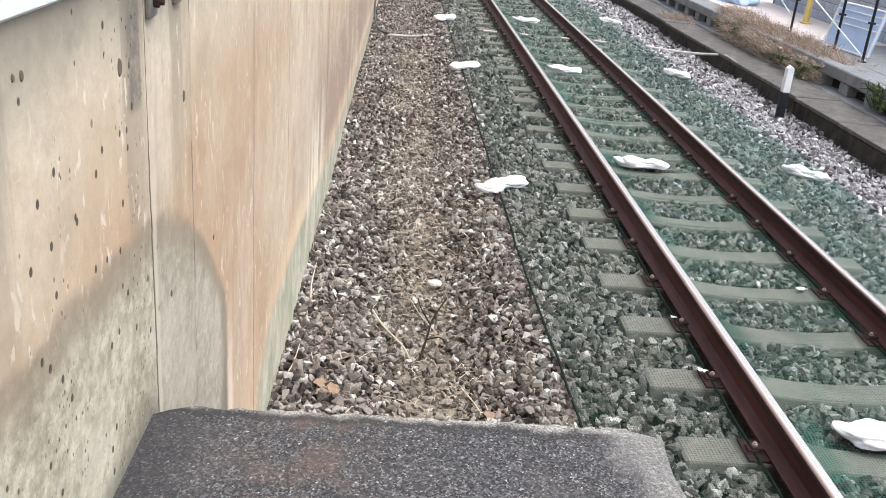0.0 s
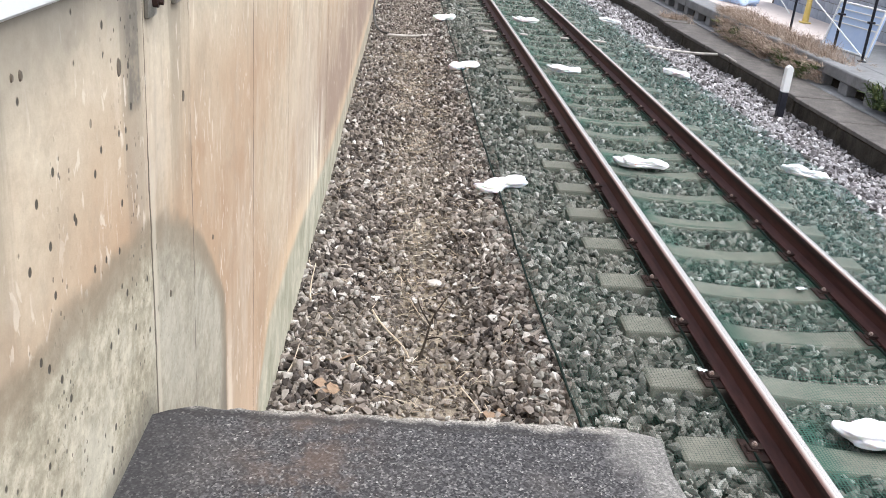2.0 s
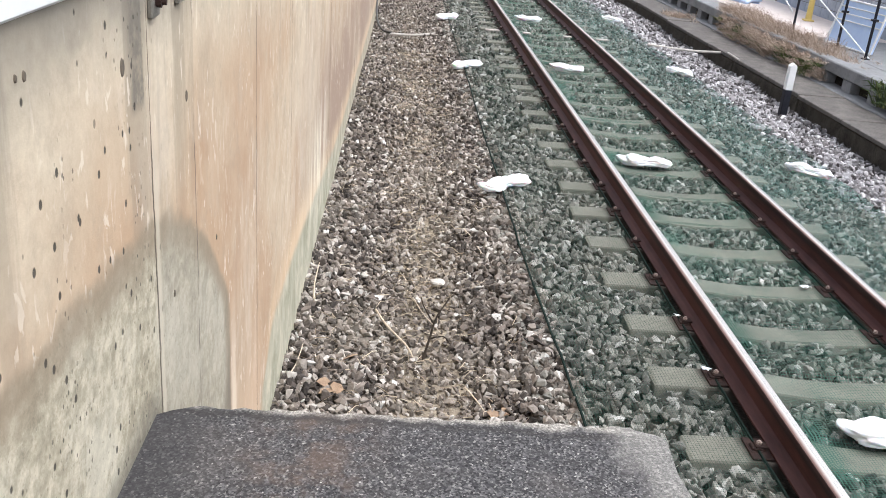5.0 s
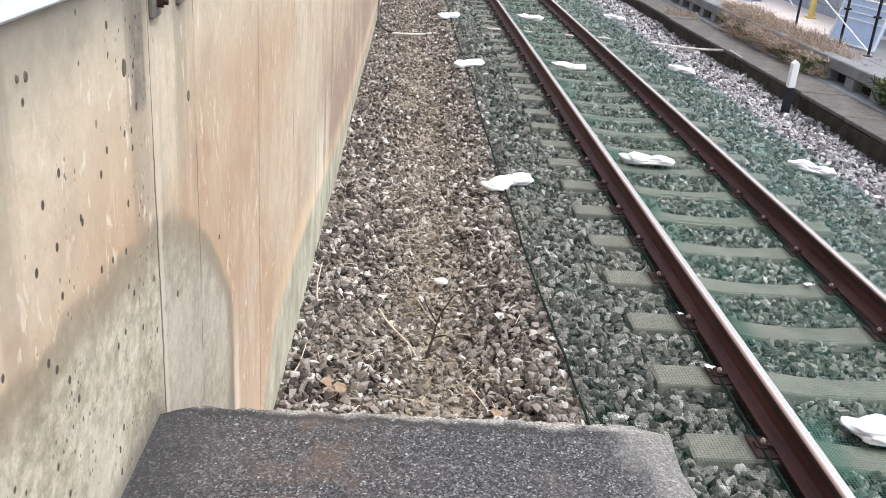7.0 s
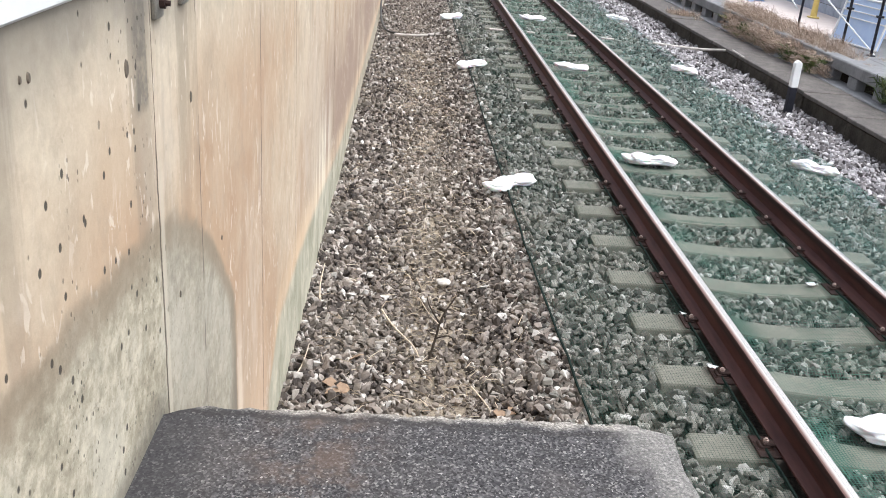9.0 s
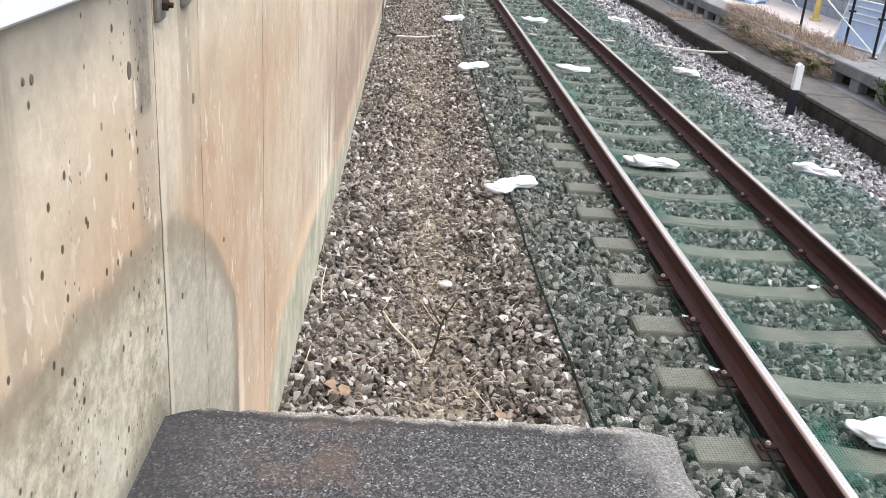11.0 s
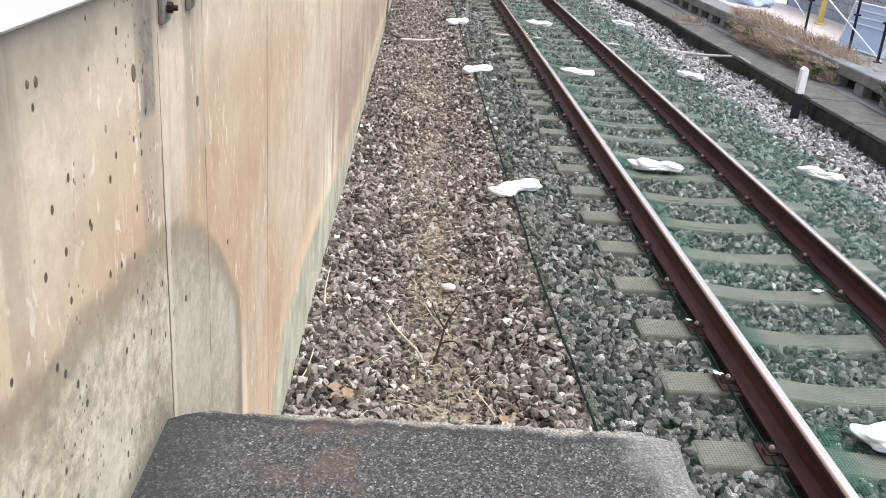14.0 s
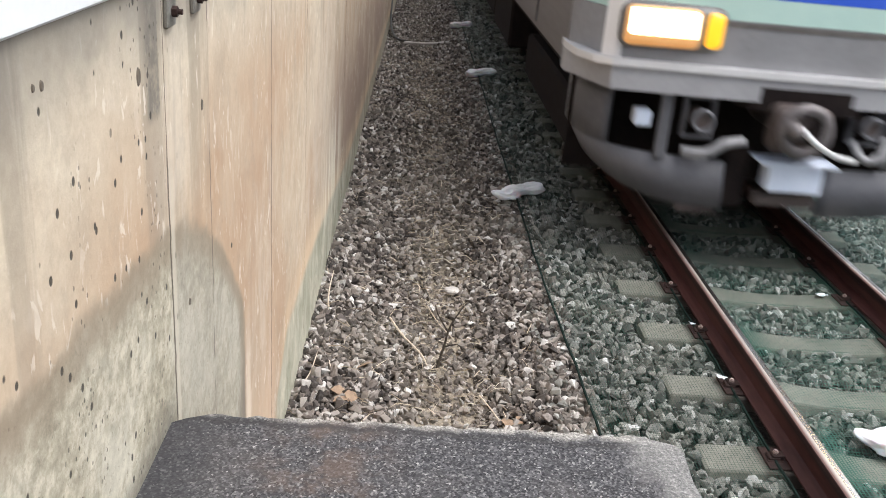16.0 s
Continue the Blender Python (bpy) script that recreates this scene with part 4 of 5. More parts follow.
def build_grass():
    rng = random.Random(11)
    bm = bmesh.new()
    # bushy tufts hanging over the front, with gaps between them
    for y, size in ((13.25, 0.7), (13.5, 1.0), (13.8, 0.8), (14.2, 1.1), (14.5, 0.8), (14.95, 1.0), (15.25, 1.2), (15.7, 0.9), (16.1, 1.15), (16.5, 0.9), (16.9, 1.0), (17.3, 0.7)):
        for i in range(int(20 * size)):
            blades(bm, rng, rng.uniform(3.42, 3.60), y + rng.gauss(0, 0.12), rng.uniform(0.06, 0.34), 46, rng.uniform(0.08, 0.22) * size, 0.09, (-0.5, 0, -0.3), 0.0026)
    for y, size in ((13.3, 0.6), (13.75, 1.0), (14.1, 0.7), (14.6, 1.2), (15.1, 0.8), (15.5, 1.3), (16.0, 1.0), (16.5, 1.4), (17.0, 1.1), (17.5, 1.4), (18.0, 0.9)):
        for i in range(int(26 * size)):
            blades(bm, rng, 3.66 + abs(rng.gauss(0, 0.20)), y + rng.gauss(0, 0.15), rng.uniform(0.3, 0.42), 44, rng.uniform(0.10, 0.30) * size, 0.14, (-0.3, 0, 0), 0.0022)
    for i in range(70):
        blades(bm, rng, rng.uniform(3.85, 4.6), rng.uniform(13.6, 18.5), 0.3, 26, rng.uniform(0.06, 0.16), 0.2, (0, 0, -0.3), 0.0024)
    for i in range(26):
        blades(bm, rng, rng.gauss(3.15, 0.14), rng.gauss(19.0, 0.25), 0.07, 30, rng.uniform(0.06, 0.2), 0.10, (0, 0, 0), 0.003)
    tagged(part("dry_grass", bm, M_DRY), "dry straw-brown grass spilling over the concrete balustrade", "grass", kind="stuff")
    bm = bmesh.new()
    for i in range(34):
        blades(bm, rng, rng.uniform(3.45, 3.9), rng.uniform(10.4, 11.5), rng.uniform(0.07, 0.35), 30, 0.26, 0.12, (-0.3, 0, 0), 0.010)
    for i in range(40):
        blades(bm, rng, rng.uniform(3.40, 3.56), rng.gauss(rng.choice((13.4, 14.3, 15.3, 16.2, 17.1)), 0.15), rng.uniform(0.07, 0.3), 26, 0.13, 0.10, (-0.4, 0, -0.2), 0.006)
    tagged(part("green_weeds", bm, M_GREEN), "dull green weeds growing beside the balustrade", "weeds", kind="stuff")
    bm = bmesh.new()
    for i in range(850):
        x, y = rng.choice((rng.uniform(-2.85, -1.6), rng.uniform(-2.4, -1.8))), rng.uniform(3.4, 14)
        blades(bm, rng, x, y, float(level(x, y)) + 0.026, 2, 0.12, 0.05, (0, 0, -0.8), 0.0021)
    tagged(part("straw", bm, M_STRAW), "scattered bits of dry straw among the stones", "straw", kind="stuff")


build_grass()


def build_yard():
    y0 = tagged(new("yard_paving"), "dusty pale pinkish paving behind the balustrade", "paving", kind="structure")
    part("paving", boxes(((4.35, 16.0, 0.2), (9.0, 34.0, 0.315), 0.01)), M_PINK, y0)
    part("strip", boxes(((3.805, 6.0, 0.2), (4.346, 34.0, 0.311), 0.01)), M_BALUS, y0, "grey concrete strip")
    part("apron", boxes(((4.35, 6.0, 0.2), (9.0, 15.996, 0.312), 0.01)), M_BALUS, y0, "grey concrete apron")
    w = tagged(new("wall_east"), "grey concrete block wall behind the yard", "wall", kind="structure")
    block = finish(boxes(((0, 0.005, 0.005), (0.15, 0.39, 0.19), 0.004)), "block", M_BLOCK)
    for r in range(10):
        for c in range(24):
            share("block", block, w, pose(6.0, 12.0 + c * 0.395 + (0.19 if r % 2 else 0), 0.3 + r * 0.195))
    part("mortar", boxes(((6.012, 12.0, 0.25), (6.14, 21.6, 2.25))), M_JOINT, w)
    for x, y, h in ((4.44, 14.73, 1.5), (4.50, 13.87, 1.5), (4.445, 16.54, 1.5)):
        p = tagged(new("fence_post"), "thin black metal fence post", "fence post", "black fence posts")
        p.matrix_basis = pose(x, y, 0.313)
        part("pole", add_cyl(bmesh.new(), (0, 0, 0), (0, 0, h), 0.021, 10), M_BLACK, p)
        part("foot", boxes(((-0.05, -0.05, 0), (0.05, 0.05, 0.012), 0.002)), M_BLACK, p)
        for z in (0.55, 1.1):
            part("collar", boxes(((-0.05, -0.03, z), (0.05, 0.03, z + 0.03), 0.004)), M_BLACK, p)
    # stay wires, white
    for a, b in (((4.0, 15.9, 1.35), (4.62, 14.0, 0.31)), ((3.95, 17.2, 1.3), (4.4, 16.6, 0.62))):
        s = tagged(new("stay_rod"), "thin white diagonal stay rod", "stay rod", "white stay rods")
        part("rod", add_cyl(bmesh.new(), a, b, 0.011, 8), M_WHITE, s)
    # pale blue sheet in a white tube frame
    f = tagged(new("framed_sheet"), "pale blue sheet leaning in a white tube frame", "framed sheet")
    f.matrix_basis = pose(5.0, 14.6, 0.312, 0, 0, 0)
    a, b, c, d = (-0.43, 0.80, 0.02), (-0.234, -0.337, 0.02), (-0.08, -0.30, 0.70), (-0.276, 0.837, 0.70)
    bm = bmesh.new()
    lo = [bm.verts.new(p) for p in (a, b, c, d)]
    g = bm.faces.new(lo)
    r = bmesh.ops.extrude_face_region(bm, geom=[g])
    bmesh.ops.translate(bm, vec=(0.03, 0.01, 0), verts=[v for v in r["geom"] if isinstance(v, bmesh.types.BMVert)])
    part("sheet", bm, M_SHEET, f)
    for p, q in ((a, b), (b, c), (c, d), (d, a)):
        part("tube", add_cyl(bmesh.new(), Vector(p) - Vector((0.02, 0, 0)), Vector(q) - Vector((0.02, 0, 0)), 0.016, 8), M_WHITE, f)
    for t in (0.55, 0.7, 0.85):
        p, q = Vector(a).lerp(Vector(d), t), Vector(b).lerp(Vector(c), t)
        part("tube", add_cyl(bmesh.new(), p - Vector((0.02, 0, 0)), q - Vector((0.02, 0, 0)), 0.011, 8), M_WHITE, f)
    yb = tagged(new("yellow_stand"), "yellow plastic stand on the paving", "stand")
    yb.matrix_basis = pose(5.39, 18.2, 0.315)
    bm = bmesh.new()
    add_cyl(bm, (0, 0, 0.03), (0, 0, 0.95), 0.06, 16, 0.035)
    part("body", bm, M_YELLOW, yb)
    part("foot", boxes(((-0.09, -0.09, 0), (0.09, 0.09, 0.03), 0.01)), M_YELLOW, yb)
    t = tagged(new("blue_tarp"), "crumpled blue tarpaulin heap behind the balustrade", "tarpaulin")
    bm = bmesh.new()
    bmesh.ops.create_icosphere(bm, subdivisions=4, radius=1)
    for v in bm.verts:
        p = v.co.copy()
        v.co = Vector((p.x * 0.5, p.y * 1.1, max(p.z * 0.35, -0.02))) * (1 + 0.35 * noise.noise(p * 2.5) + 0.12 * noise.noise(p * 7))
    part("tarp", bm, M_SHEET, t, "", True)
    t.matrix_basis = pose(5.0, 21.5, 0.33)


build_yard()


# ---------- twigs and leaves on the path ----------
def build_litter():
    def twig(pts, r, m, label):
        t = tagged(new("twig"), label, "twig", "twigs on the path")
        part("stem", add_tube(bmesh.new(), bend(pts, 5), r, 6, 0.5), m, t)
        return t
    g = -0.165
    twig([(-2.427, 5.09, g + 0.05), (-2.36, 4.88, g + 0.055), (-2.25, 4.66, g + 0.05), (-2.217, 4.56, g + 0.035)], 0.007, M_TWIG, "pale bent dry twig on the stones")
    t = twig([(-2.16, 4.60, g), (-2.13, 4.66, g + 0.10), (-2.10, 4.72, g + 0.2), (-2.03, 4.8, g + 0.29)], 0.0085, M_DTWIG, "dark bare weed stem standing in the ballast")
    for pts in ([(-2.13, 4.66, g + 0.10), (-2.06, 4.62, g + 0.14), (-2.02, 4.56, g + 0.12)], [(-2.11, 4.70, g + 0.17), (-2.17, 4.74, g + 0.25), (-2.19, 4.76, g + 0.30)]):
        part("branch", add_tube(bmesh.new(), bend(pts, 4), 0.005, 5, 0.5), M_DTWIG, t)
    twig([(-2.80, 5.25, g + 0.02), (-2.81, 5.42, g + 0.05), (-2.80, 5.62, g + 0.10)], 0.005, M_TWIG, "pale dry stalk by the wall foot")
    twig([(-2.86, 4.25, g + 0.02), (-2.82, 4.4, g + 0.04), (-2.80, 4.55, g + 0.08)], 0.004, M_TWIG, "pale dry stalk by the wall foot")
    twig([(-1.95, 4.3, g + 0.02), (-1.90, 4.15, g + 0.03), (-1.84, 3.98, g + 0.02)], 0.005, M_TWIG, "pale bent dry twig on the stones")
    twig([(-2.20, 5.35, g + 0.02), (-2.15, 5.1, g + 0.04), (-2.05, 4.9, g + 0.02)], 0.003, M_TWIG, "thin dry stalk on the stones")
    for x, y, z, size in ((-0.72, 4.315, 0.034, 0.04), (-0.70, 4.95, 0.034, 0.028), (0.335, 5.60, 0.004, 0.065)):
        bm = bmesh.new()
        bmesh.ops.create_grid(bm, x_segments=6, y_segments=4, size=0.5)
        for v in bm.verts:
            n = noise.noise(v.co * 4 + Vector((x, y, 0)) * 9)
            v.co = Vector((v.co.x * size * (1 + n), v.co.y * size * 0.7 * (1 - n), 0.012 + 0.22 * size * n))
        r = bmesh.ops.extrude_face_region(bm, geom=bm.faces[:])
        bmesh.ops.translate(bm, vec=(0, 0, 0.002), verts=[v for v in r["geom"] if isinstance(v, bmesh.types.BMVert)])
        tagged(part("plastic_scrap", bm, M_BAG), "torn scrap of pale plastic film caught on a sleeper", "plastic scrap", "plastic scraps").matrix_basis = pose(x, y, z, 0, 0, 40 * x)
    s = bmesh.new()
    bmesh.ops.create_icosphere(s, subdivisions=2, radius=1)
    for v in s.verts:
        v.co = Vector((v.co.x * 0.05, v.co.y * 0.04, v.co.z * 0.022)) * (1 + 0.3 * noise.noise(v.co * 2))
    tagged(part("pale_stone", s, M_PIPE), "flat cream-coloured stone on the path", "stone").matrix_basis = pose(-2.045, 5.6, g + 0.03)
    rng = random.Random(2)
    for x, y in ((-2.66, 4.22), (-2.60, 4.18), (-2.64, 4.14), (-1.76, 4.05), (-1.83, 4.02), (-2.55, 4.5)):
        bm = bmesh.new()
        pts = [(0.055, 0), (0.025, 0.022), (0.0, 0.035), (-0.03, 0.02), (-0.05, 0)]
        top = [bm.verts.new((px, py, 0.012 * math.cos(px * 30))) for px, py in pts]
        bot = [bm.verts.new((px, -py - 0.001, 0.010)) for px, py in pts[1:-1]]
        bm.faces.new(top + bot[::-1])
        r = bmesh.ops.extrude_face_region(bm, geom=bm.faces[:])
        bmesh.ops.translate(bm, vec=(0, 0, 0.0015), verts=[v for v in r["geom"] if isinstance(v, bmesh.types.BMVert)])
        leaf = tagged(part("dead_leaf", bm, M_LEAF), "curled orange-brown dead leaf on the stones", "leaf", "dead leaves")
        leaf.matrix_basis = pose(x, y, g + 0.035, rng.uniform(-25, 25), rng.uniform(-25, 25), rng.uniform(0, 360))


build_litter()


# ---------- train ----------
def wrap(half, y_front, r, z0, z1, back, x0=None, x1=None, t=0.03, n=8, bow=0.05, taper=0.0, lift=0.0, ry=None):
    """A bent plate round the nose: plan outline with rounded corners, of thickness t, cut to x0..x1."""
    ry = ry or r
    line = [(-half, back)]
    for i in range(n + 1):
        a = radians(180 + 90 * i / n)
        line.append((-half + r + r * math.cos(a), y_front + bow + ry + ry * math.sin(a)))
    for i in range(1, 12):
        u = -1 + 2 * i / 12
        line.append(((half - r) * u, y_front + bow * u * u))
    for i in range(n + 1):
        a = radians(270 + 90 * i / n)
        line.append((half - r + r * math.cos(a), y_front + bow + ry + ry * math.sin(a)))
    line.append((half, back))
    if x0 is not None:
        def cut(seq, x, keep_right):
            out = []
            for p, q in zip(seq, seq[1:]):
                ip, iq = (p[0] >= x) == keep_right, (q[0] >= x) == keep_right
                if ip:
                    out.append(p)
                if ip != iq:
                    f = (x - p[0]) / (q[0] - p[0])
                    out.append((x, p[1] + f * (q[1] - p[1])))
            if (seq[-1][0] >= x) == keep_right:
                out.append(seq[-1])
            return out
        line = cut(cut(line, x0, True), x1, False)
    bm = bmesh.new()
    ring = []
    for i, (x, y) in enumerate(line):
        p, q = line[max(i - 1, 0)], line[min(i + 1, len(line) - 1)]
        d = Vector((q[0] - p[0], q[1] - p[1]))
        d.normalize()
        nx, ny = -d.y * t, d.x * t
        k0 = 1 - taper
        zb = z0 + lift * min(1, abs(x) / half) ** 5
        ring.append([bm.verts.new(v) for v in ((x * k0, y, zb), (x, y, z1), (x + nx, y + ny, z1), ((x + nx) * k0, y + ny, zb))])
    for a, b in zip(ring, ring[1:]):
        for k in range(4):
            bm.faces.new((a[k], a[(k + 1) % 4], b[(k + 1) % 4], b[k]))
    bm.faces.new(ring[0]), bm.faces.new(ring[-1])
    return bm


def ring(c, major, minor, n=24, m=8):
    """A ring about the y axis."""
    bm = bmesh.new()
    rows = []
    for i in range(n):
        a = 6.28319 * i / n
        rows.append([bm.verts.new((c[0] + (major + minor * math.cos(6.28319 * k / m)) * math.cos(a), c[1] + minor * math.sin(6.28319 * k / m),
                                   c[2] + (major + minor * math.cos(6.28319 * k / m)) * math.sin(a))) for k in range(m)])
    for i in range(n):
        for k in range(m):
            bm.faces.new((rows[i][k], rows[i][(k + 1) % m], rows[(i + 1) % n][(k + 1) % m], rows[(i + 1) % n][k]))
    return bm


def build_train():
    """Commuter train car; its nose plate is at y = 0, the car runs back along +y. Heights from the sleeper tops."""
    t = tagged(new("train"), "silver commuter train with lit yellow headlamps and grey skirt", "train")
    L = 19.5
    # body shell
    w = 1.40
    prof = [(-w, 1.24), (-w, 2.95), (-w + 0.06, 3.35), (-w + 0.35, 3.62), (-0.5, 3.78), (0.5, 3.78), (w - 0.35, 3.62), (w - 0.06, 3.35), (w, 2.95), (w, 1.24)]
    part("body", sweep(prof, [0.58, L]), M_TSTEEL, t, "brushed stainless car body")
    part("nose_lower", wrap(w, 0.0, 0.21, 1.378, 1.66, 0.60, t=0.12, n=1, ry=0.50), M_TFRONT, t, "silver-grey lower nose panel")
    part("nose_band", wrap(w, 0.0, 0.21, 1.664, 1.80, 0.60, t=0.12, n=1, ry=0.50), M_TEAL, t, "pale green band")
    part("nose_stripe", wrap(w, 0.0, 0.21, 1.802, 1.92, 0.60, t=0.12, n=1, ry=0.50), M_BLUE, t, "blue band")
    part("nose_upper", wrap(w, 0.02, 0.21, 1.922, 2.30, 0.60, t=0.12, n=1, ry=0.50), M_TLIGHT, t, "")
    part("windscreen", wrap(w - 0.03, 0.05, 0.20, 2.302, 3.25, 0.60, t=0.05, n=1, ry=0.50), M_GLASSD, t, "dark windscreen")
    part("nose_brow", wrap(w - 0.01, 0.05, 0.21, 3.252, 3.55, 0.60, t=0.12, n=1, ry=0.50), M_TLIGHT, t, "")
    part("bumper_sill", wrap(w + 0.015, -0.03, 0.21, 1.20, 1.376, 0.66, t=0.14, n=1, ry=0.50), M_TLIGHT, t, "light grey sill under the bright lip")
    # bright lip puts the top-lit highlight of the sill into shape and colour
    part("sill_highlight", wrap(w + 0.022, -0.05, 0.21, 1.345, 1.388, 0.66, t=0.10, n=3, ry=0.50), M_SILL, t, "bright lip painting the lit top of the sill")
    for x0, x1 in ((-1.275, -1.165), (1.165, 1.275)):
        part("corner_trim", wrap(w + 0.008, -0.020, 0.21, 1.390, 2.30, 0.64, x0, x1, t=0.05, n=3, ry=0.50), M_SILL, t, "light corner trim")
    part("dark_line", wrap(w + 0.003, -0.004, 0.21, 1.625, 1.655, 0.62, -1.09, 1.09, t=0.02, n=1, ry=0.50), M_BEZEL, t, "dark trim line")
    part("nose_floor", boxes(((-1.2, 0.12, 1.24), (1.2, 0.6, 1.38))), M_UNDER, t)
    # skirt
    part("skirt_corner", wrap(1.28, 0.0, 0.62, 0.803, 1.197, 1.0, -2, -1.13, t=0.03), M_SKIRT, t, "", True)
    part("skirt_corner", wrap(1.28, 0.0, 0.62, 0.803, 1.197, 1.0, 1.13, 2, t=0.03), M_SKIRT, t, "", True)
    part("skirt_band", wrap(1.28, 0.0, 0.62, 0.49, 0.80, 1.0, -2, -0.41, t=0.034, taper=0.07, lift=0.16), M_SKIRT, t, "", True)
    part("skirt_band", wrap(1.28, 0.0, 0.62, 0.49, 0.80, 1.0, 0.23, 2, t=0.034, taper=0.07, lift=0.16), M_SKIRT, t, "", True)
    part("guard_strip", boxes(((-0.66, 0.06, 0.445), (-0.40, 0.1, 0.485), 0.006)), M_GRIME, t)
    for x in (-0.82, 0.82):
        part("step_bar", boxes(((x - 0.035, 0.05, 0.78), (x + 0.035, 0.1, 1.24), 0.008)), M_SKIRT, t)
    # added near-black plate fills the opening behind the skirt with shade
    part("shade_plate", boxes(((-1.3, 0.75, 0.5), (1.3, 0.8, 1.24))), M_UNDER, t, "near-black plate standing in for shade under the floor")
    # pipe cocks and boxes behind the skirt opening
    for x, z in ((-0.95, 1.02), (0.98, 0.98)):
        part("air_cock", boxes(((x - 0.055, 0.08, z - 0.055), (x + 0.055, 0.2, z + 0.055), 0.02, 2)), M_PLATE, t)
    # jumper sockets in pale frames on a bent bracket
    for x, z in ((-0.61, 1.055), (0.45, 1.09)):
        k = part("jumper_socket", add_cyl(bmesh.new(), (x, -0.02, z), (x, 0.14, z), 0.062, 18), M_GRIME, t)
        part("socket_ring", ring((x, -0.03, z), 0.062, 0.014), M_SKIRT, k, "pale worn socket ring", True)
        part("socket_frame", boxes(((x - 0.10, 0.06, z - 0.11), (x - 0.078, 0.12, z + 0.11), 0.004), ((x + 0.078, 0.06, z - 0.11), (x + 0.10, 0.12, z + 0.11), 0.004),
                                   ((x - 0.10, 0.062, z + 0.112), (x + 0.10, 0.118, z + 0.132), 0.004), ((x - 0.10, 0.062, z - 0.132), (x + 0.10, 0.118, z - 0.112), 0.004)), M_SKIRT, k)
    part("pipe_bracket", add_tube(bmesh.new(), bend([(-0.70, 0.02, 0.85), (-0.56, -0.03, 0.86), (-0.45, -0.04, 0.93), (-0.33, -0.02, 0.95)]), 0.033, 8), M_TFRONT, t, "pale bent air pipe", True)
    part("air_hose", add_tube(bmesh.new(), bend([(0.36, 0.02, 1.0), (0.42, -0.06, 0.90), (0.52, -0.06, 0.93), (0.56, 0.0, 1.03)]), 0.026, 8), M_TFRONT, t, "grey air hose", True)
    part("hose_cock", add_cyl(bmesh.new(), (0.58, 0.0, 0.84), (0.58, 0.0, 0.98), 0.03, 12), M_TFRONT, t, "", True)
    part("air_hose", add_tube(bmesh.new(), bend([(0.72, 0.05, 1.10), (0.78, -0.02, 1.0), (0.88, -0.02, 0.95), (0.98, 0.08, 0.98)]), 0.024, 8), M_BEZEL, t, "dark grey air hose", True)
    # coupler with a round face
    c = part("coupler", add_cyl(bmesh.new(), (0.02, -0.02, 1.05), (0.02, 0.7, 1.05), 0.11, 16), M_GRIME, t, "heavy steel automatic coupler")
    part("coupler_head", boxes(((-0.22, -0.155, 0.91), (0.15, 0.02, 1.21), 0.06, 3)), M_GRIME, c, "", True)
    part("coupler_ring", ring((-0.03, -0.17, 1.07), 0.135, 0.040), M_WORN, c, "worn round coupler face", True)
    part("coupler_cone", add_cyl(bmesh.new(), (-0.11, -0.16, 1.08), (-0.11, -0.29, 1.08), 0.07, 16, 0.035), M_WORN, c, "", True)
    part("coupler_cup", add_cyl(bmesh.new(), (0.04, -0.162, 1.06), (0.04, -0.182, 1.06), 0.075, 18), M_UNDER, c)
    part("uncoupling_lever", add_tube(bmesh.new(), bend([(-0.08, -0.24, 1.10), (-0.01, -0.25, 1.04), (0.07, -0.24, 0.99), (0.20, -0.16, 0.93), (0.36, -0.06, 0.89)]), 0.020, 8), M_SILL, c, "bright worn lever", True)
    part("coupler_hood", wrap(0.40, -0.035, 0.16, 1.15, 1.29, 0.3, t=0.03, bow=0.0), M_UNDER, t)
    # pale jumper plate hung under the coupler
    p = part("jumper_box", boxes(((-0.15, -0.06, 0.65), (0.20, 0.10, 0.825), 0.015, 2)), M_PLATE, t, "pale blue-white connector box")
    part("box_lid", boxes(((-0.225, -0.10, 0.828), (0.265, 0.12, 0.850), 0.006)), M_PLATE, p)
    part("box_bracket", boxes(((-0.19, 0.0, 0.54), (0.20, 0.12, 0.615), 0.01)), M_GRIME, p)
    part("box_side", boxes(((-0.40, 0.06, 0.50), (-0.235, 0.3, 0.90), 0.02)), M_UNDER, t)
    # lamps
    for s in (-1, 1):
        x = s * 0.88
        h = part("headlamp", boxes(((x - 0.325, -0.035, 1.455), (x + 0.325, 0.16, 1.735), 0.075, 4)), M_BEZEL, t, "rounded lamp cluster in a dark bezel", True)
        part("lens", boxes(((x - 0.30, -0.050, 1.475), (x + 0.17, 0.05, 1.715), 0.048, 4)), M_WARM, h, "glowing warm yellow reflector", True)
        part("bulb", boxes(((x - 0.275, -0.062, 1.545), (x + 0.135, -0.03, 1.695), 0.014, 3)), M_HEAD, h, "bright lit lamp bar", True)
        part("marker_lens", boxes(((x + 0.174, -0.048, 1.485), (x + 0.30, 0.05, 1.705), 0.046, 4)), M_AMBER, h, "amber glowing edge lens", True)
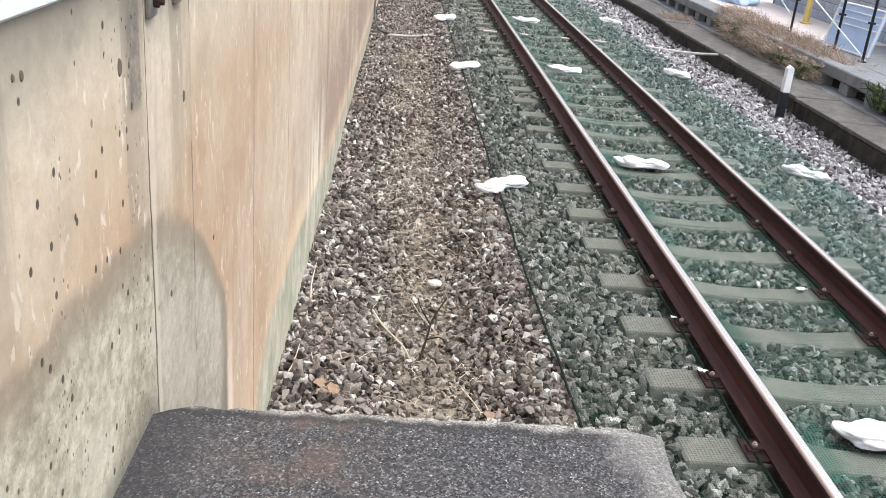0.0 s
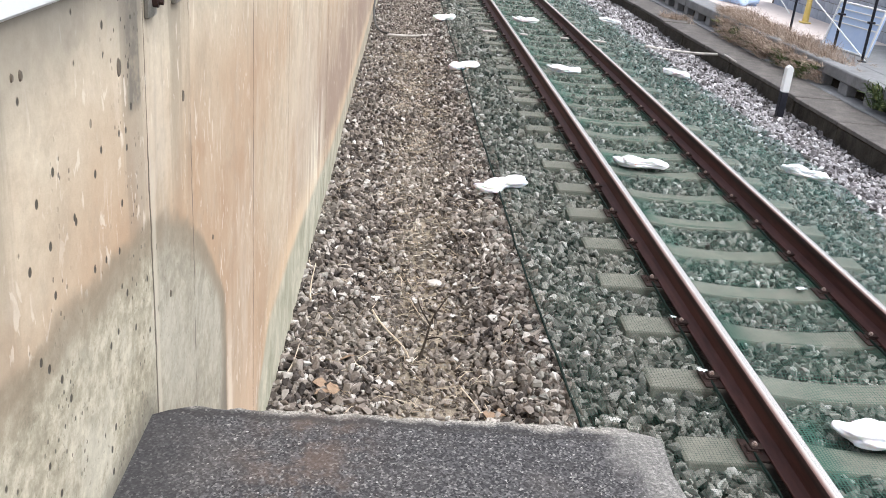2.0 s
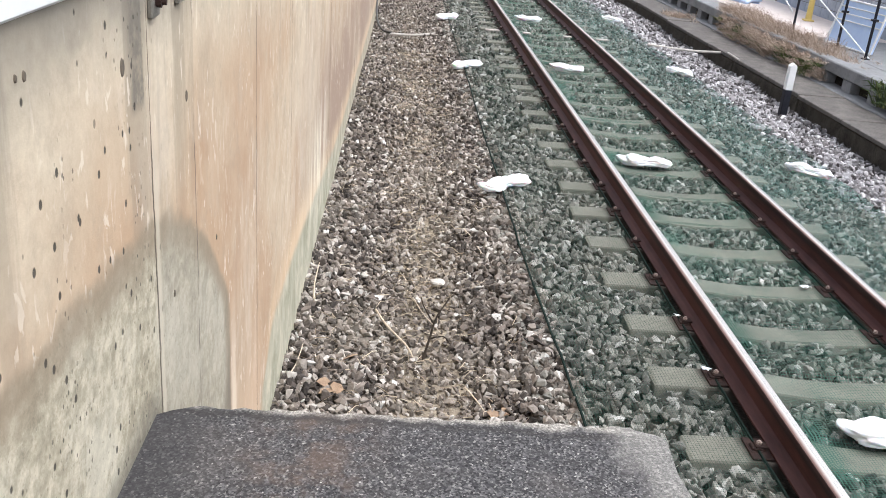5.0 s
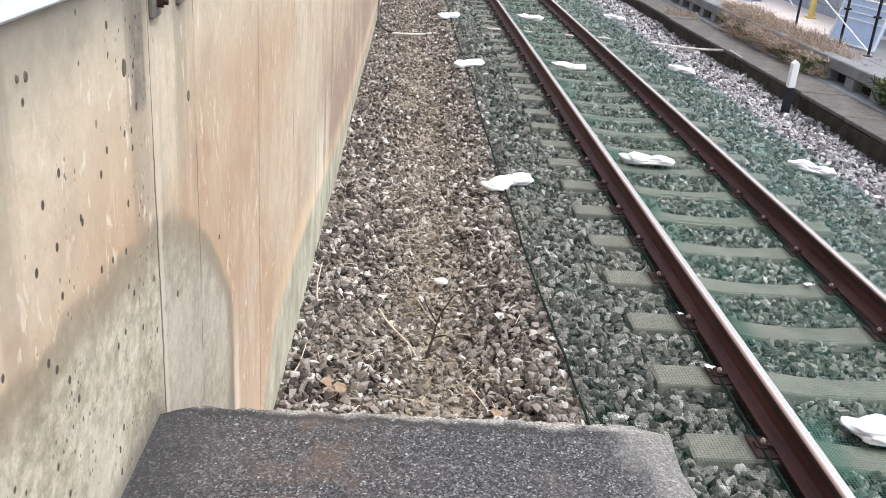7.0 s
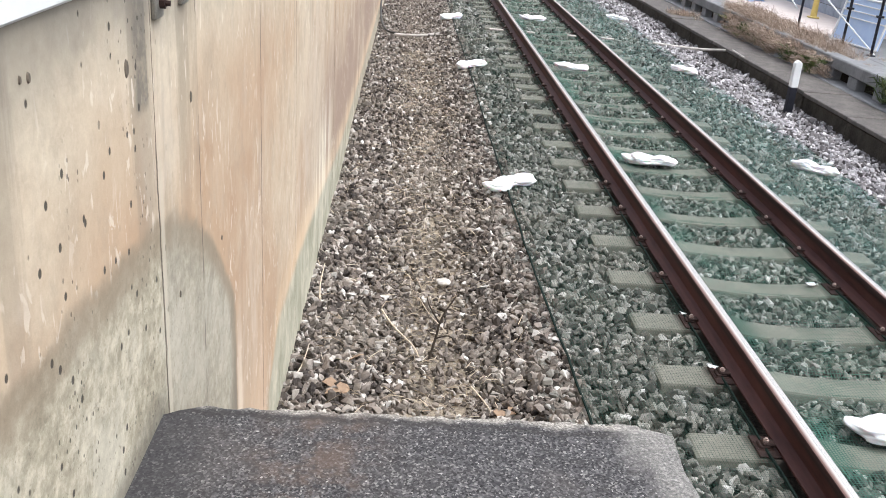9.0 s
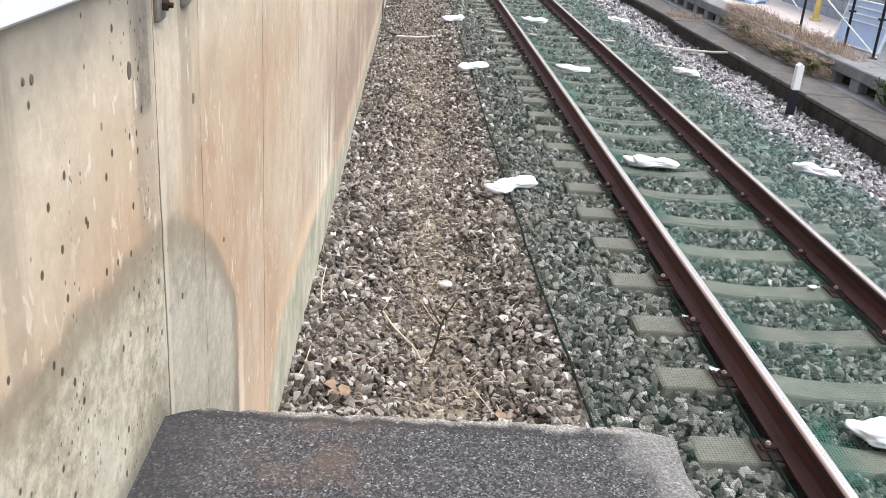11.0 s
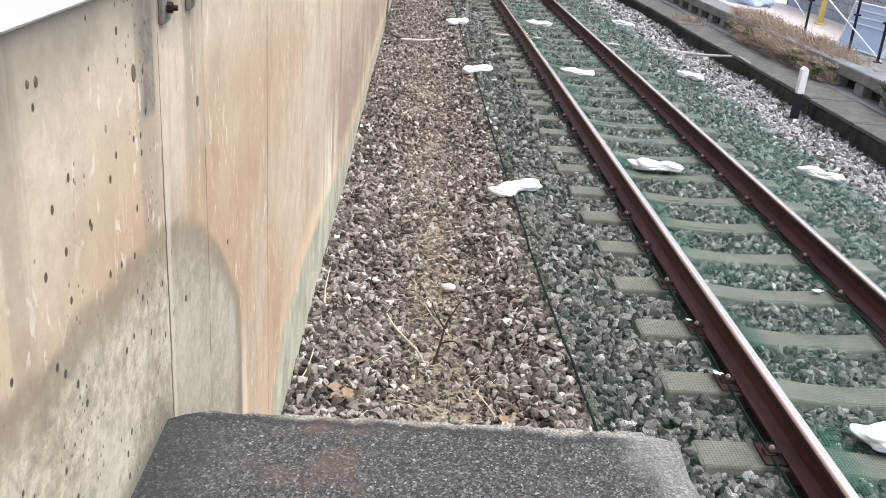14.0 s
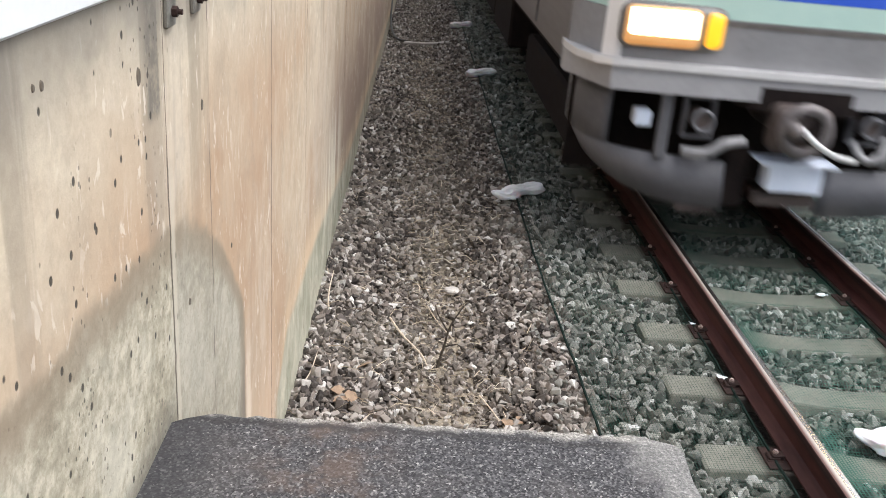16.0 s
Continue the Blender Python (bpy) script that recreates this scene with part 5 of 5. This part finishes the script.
    # side doors and windows
    for k in range(4):
        y = 2.2 + k * 4.7
        for s in (-1, 1):
            a, b = sorted((s * (w + 0.002), s * (w + 0.018)))
            d = part("door", boxes(((a, y, 1.28), (b, y + 1.3, 3.1), 0.006)), M_TSTEEL, t)
            part("door_window", boxes(((min(a, b) - 0.004, y + 0.15, 2.1), (max(a, b) + 0.004, y + 1.15, 2.9), 0.004)), M_GLASSD, d)
            if k < 3:
                part("side_window", boxes(((a, y + 1.8, 2.1), (b, y + 4.2, 2.95), 0.006)), M_GLASSD, t)
    # bogies
    for y in (2.9, 16.2):
        b = part("bogie", boxes(((-1.15, y - 1.7, 0.42), (-0.85, y + 1.7, 0.85), 0.03), ((0.85, y - 1.7, 0.42), (1.15, y + 1.7, 0.85), 0.03), ((-0.85, y - 0.3, 0.5), (0.85, y + 0.3, 0.9), 0.03)), M_UNDER, t, "dark grimy bogie frame")
        for dy in (-1.05, 1.05):
            for s in (-1, 1):
                bm = add_cyl(bmesh.new(), (s * 0.535, y + dy, 0.595), (s * 0.66, y + dy, 0.595), 0.428, 32)
                add_cyl(bm, (s * 0.505, y + dy, 0.595), (s * 0.535, y + dy, 0.595), 0.455, 32)
                part("wheel", bm, M_GRIME, b, "", True)
                part("axle_box", boxes(((s * 0.95 - 0.12, y + dy - 0.16, 0.45), (s * 0.95 + 0.12, y + dy + 0.16, 0.74), 0.03)), M_GRIME, b)
            part("axle", add_cyl(bmesh.new(), (-0.5, y + dy, 0.595), (0.5, y + dy, 0.595), 0.07, 12), M_GRIME, b)
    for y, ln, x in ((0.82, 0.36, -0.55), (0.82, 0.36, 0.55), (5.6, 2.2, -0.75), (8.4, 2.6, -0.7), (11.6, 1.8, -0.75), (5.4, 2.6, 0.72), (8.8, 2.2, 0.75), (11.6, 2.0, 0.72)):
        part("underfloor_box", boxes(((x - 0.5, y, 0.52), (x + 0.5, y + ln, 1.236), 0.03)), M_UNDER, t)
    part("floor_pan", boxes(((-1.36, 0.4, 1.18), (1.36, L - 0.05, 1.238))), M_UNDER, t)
    return t


TRAIN = build_train()


# ---------- motion of the train ----------
def motions():
    speed, last = 8.42, 5.74
    walk(TRAIN, [(s, pose(0, last + speed * (16.0 - s), 0)) for s in range(0, 17)])


motions()
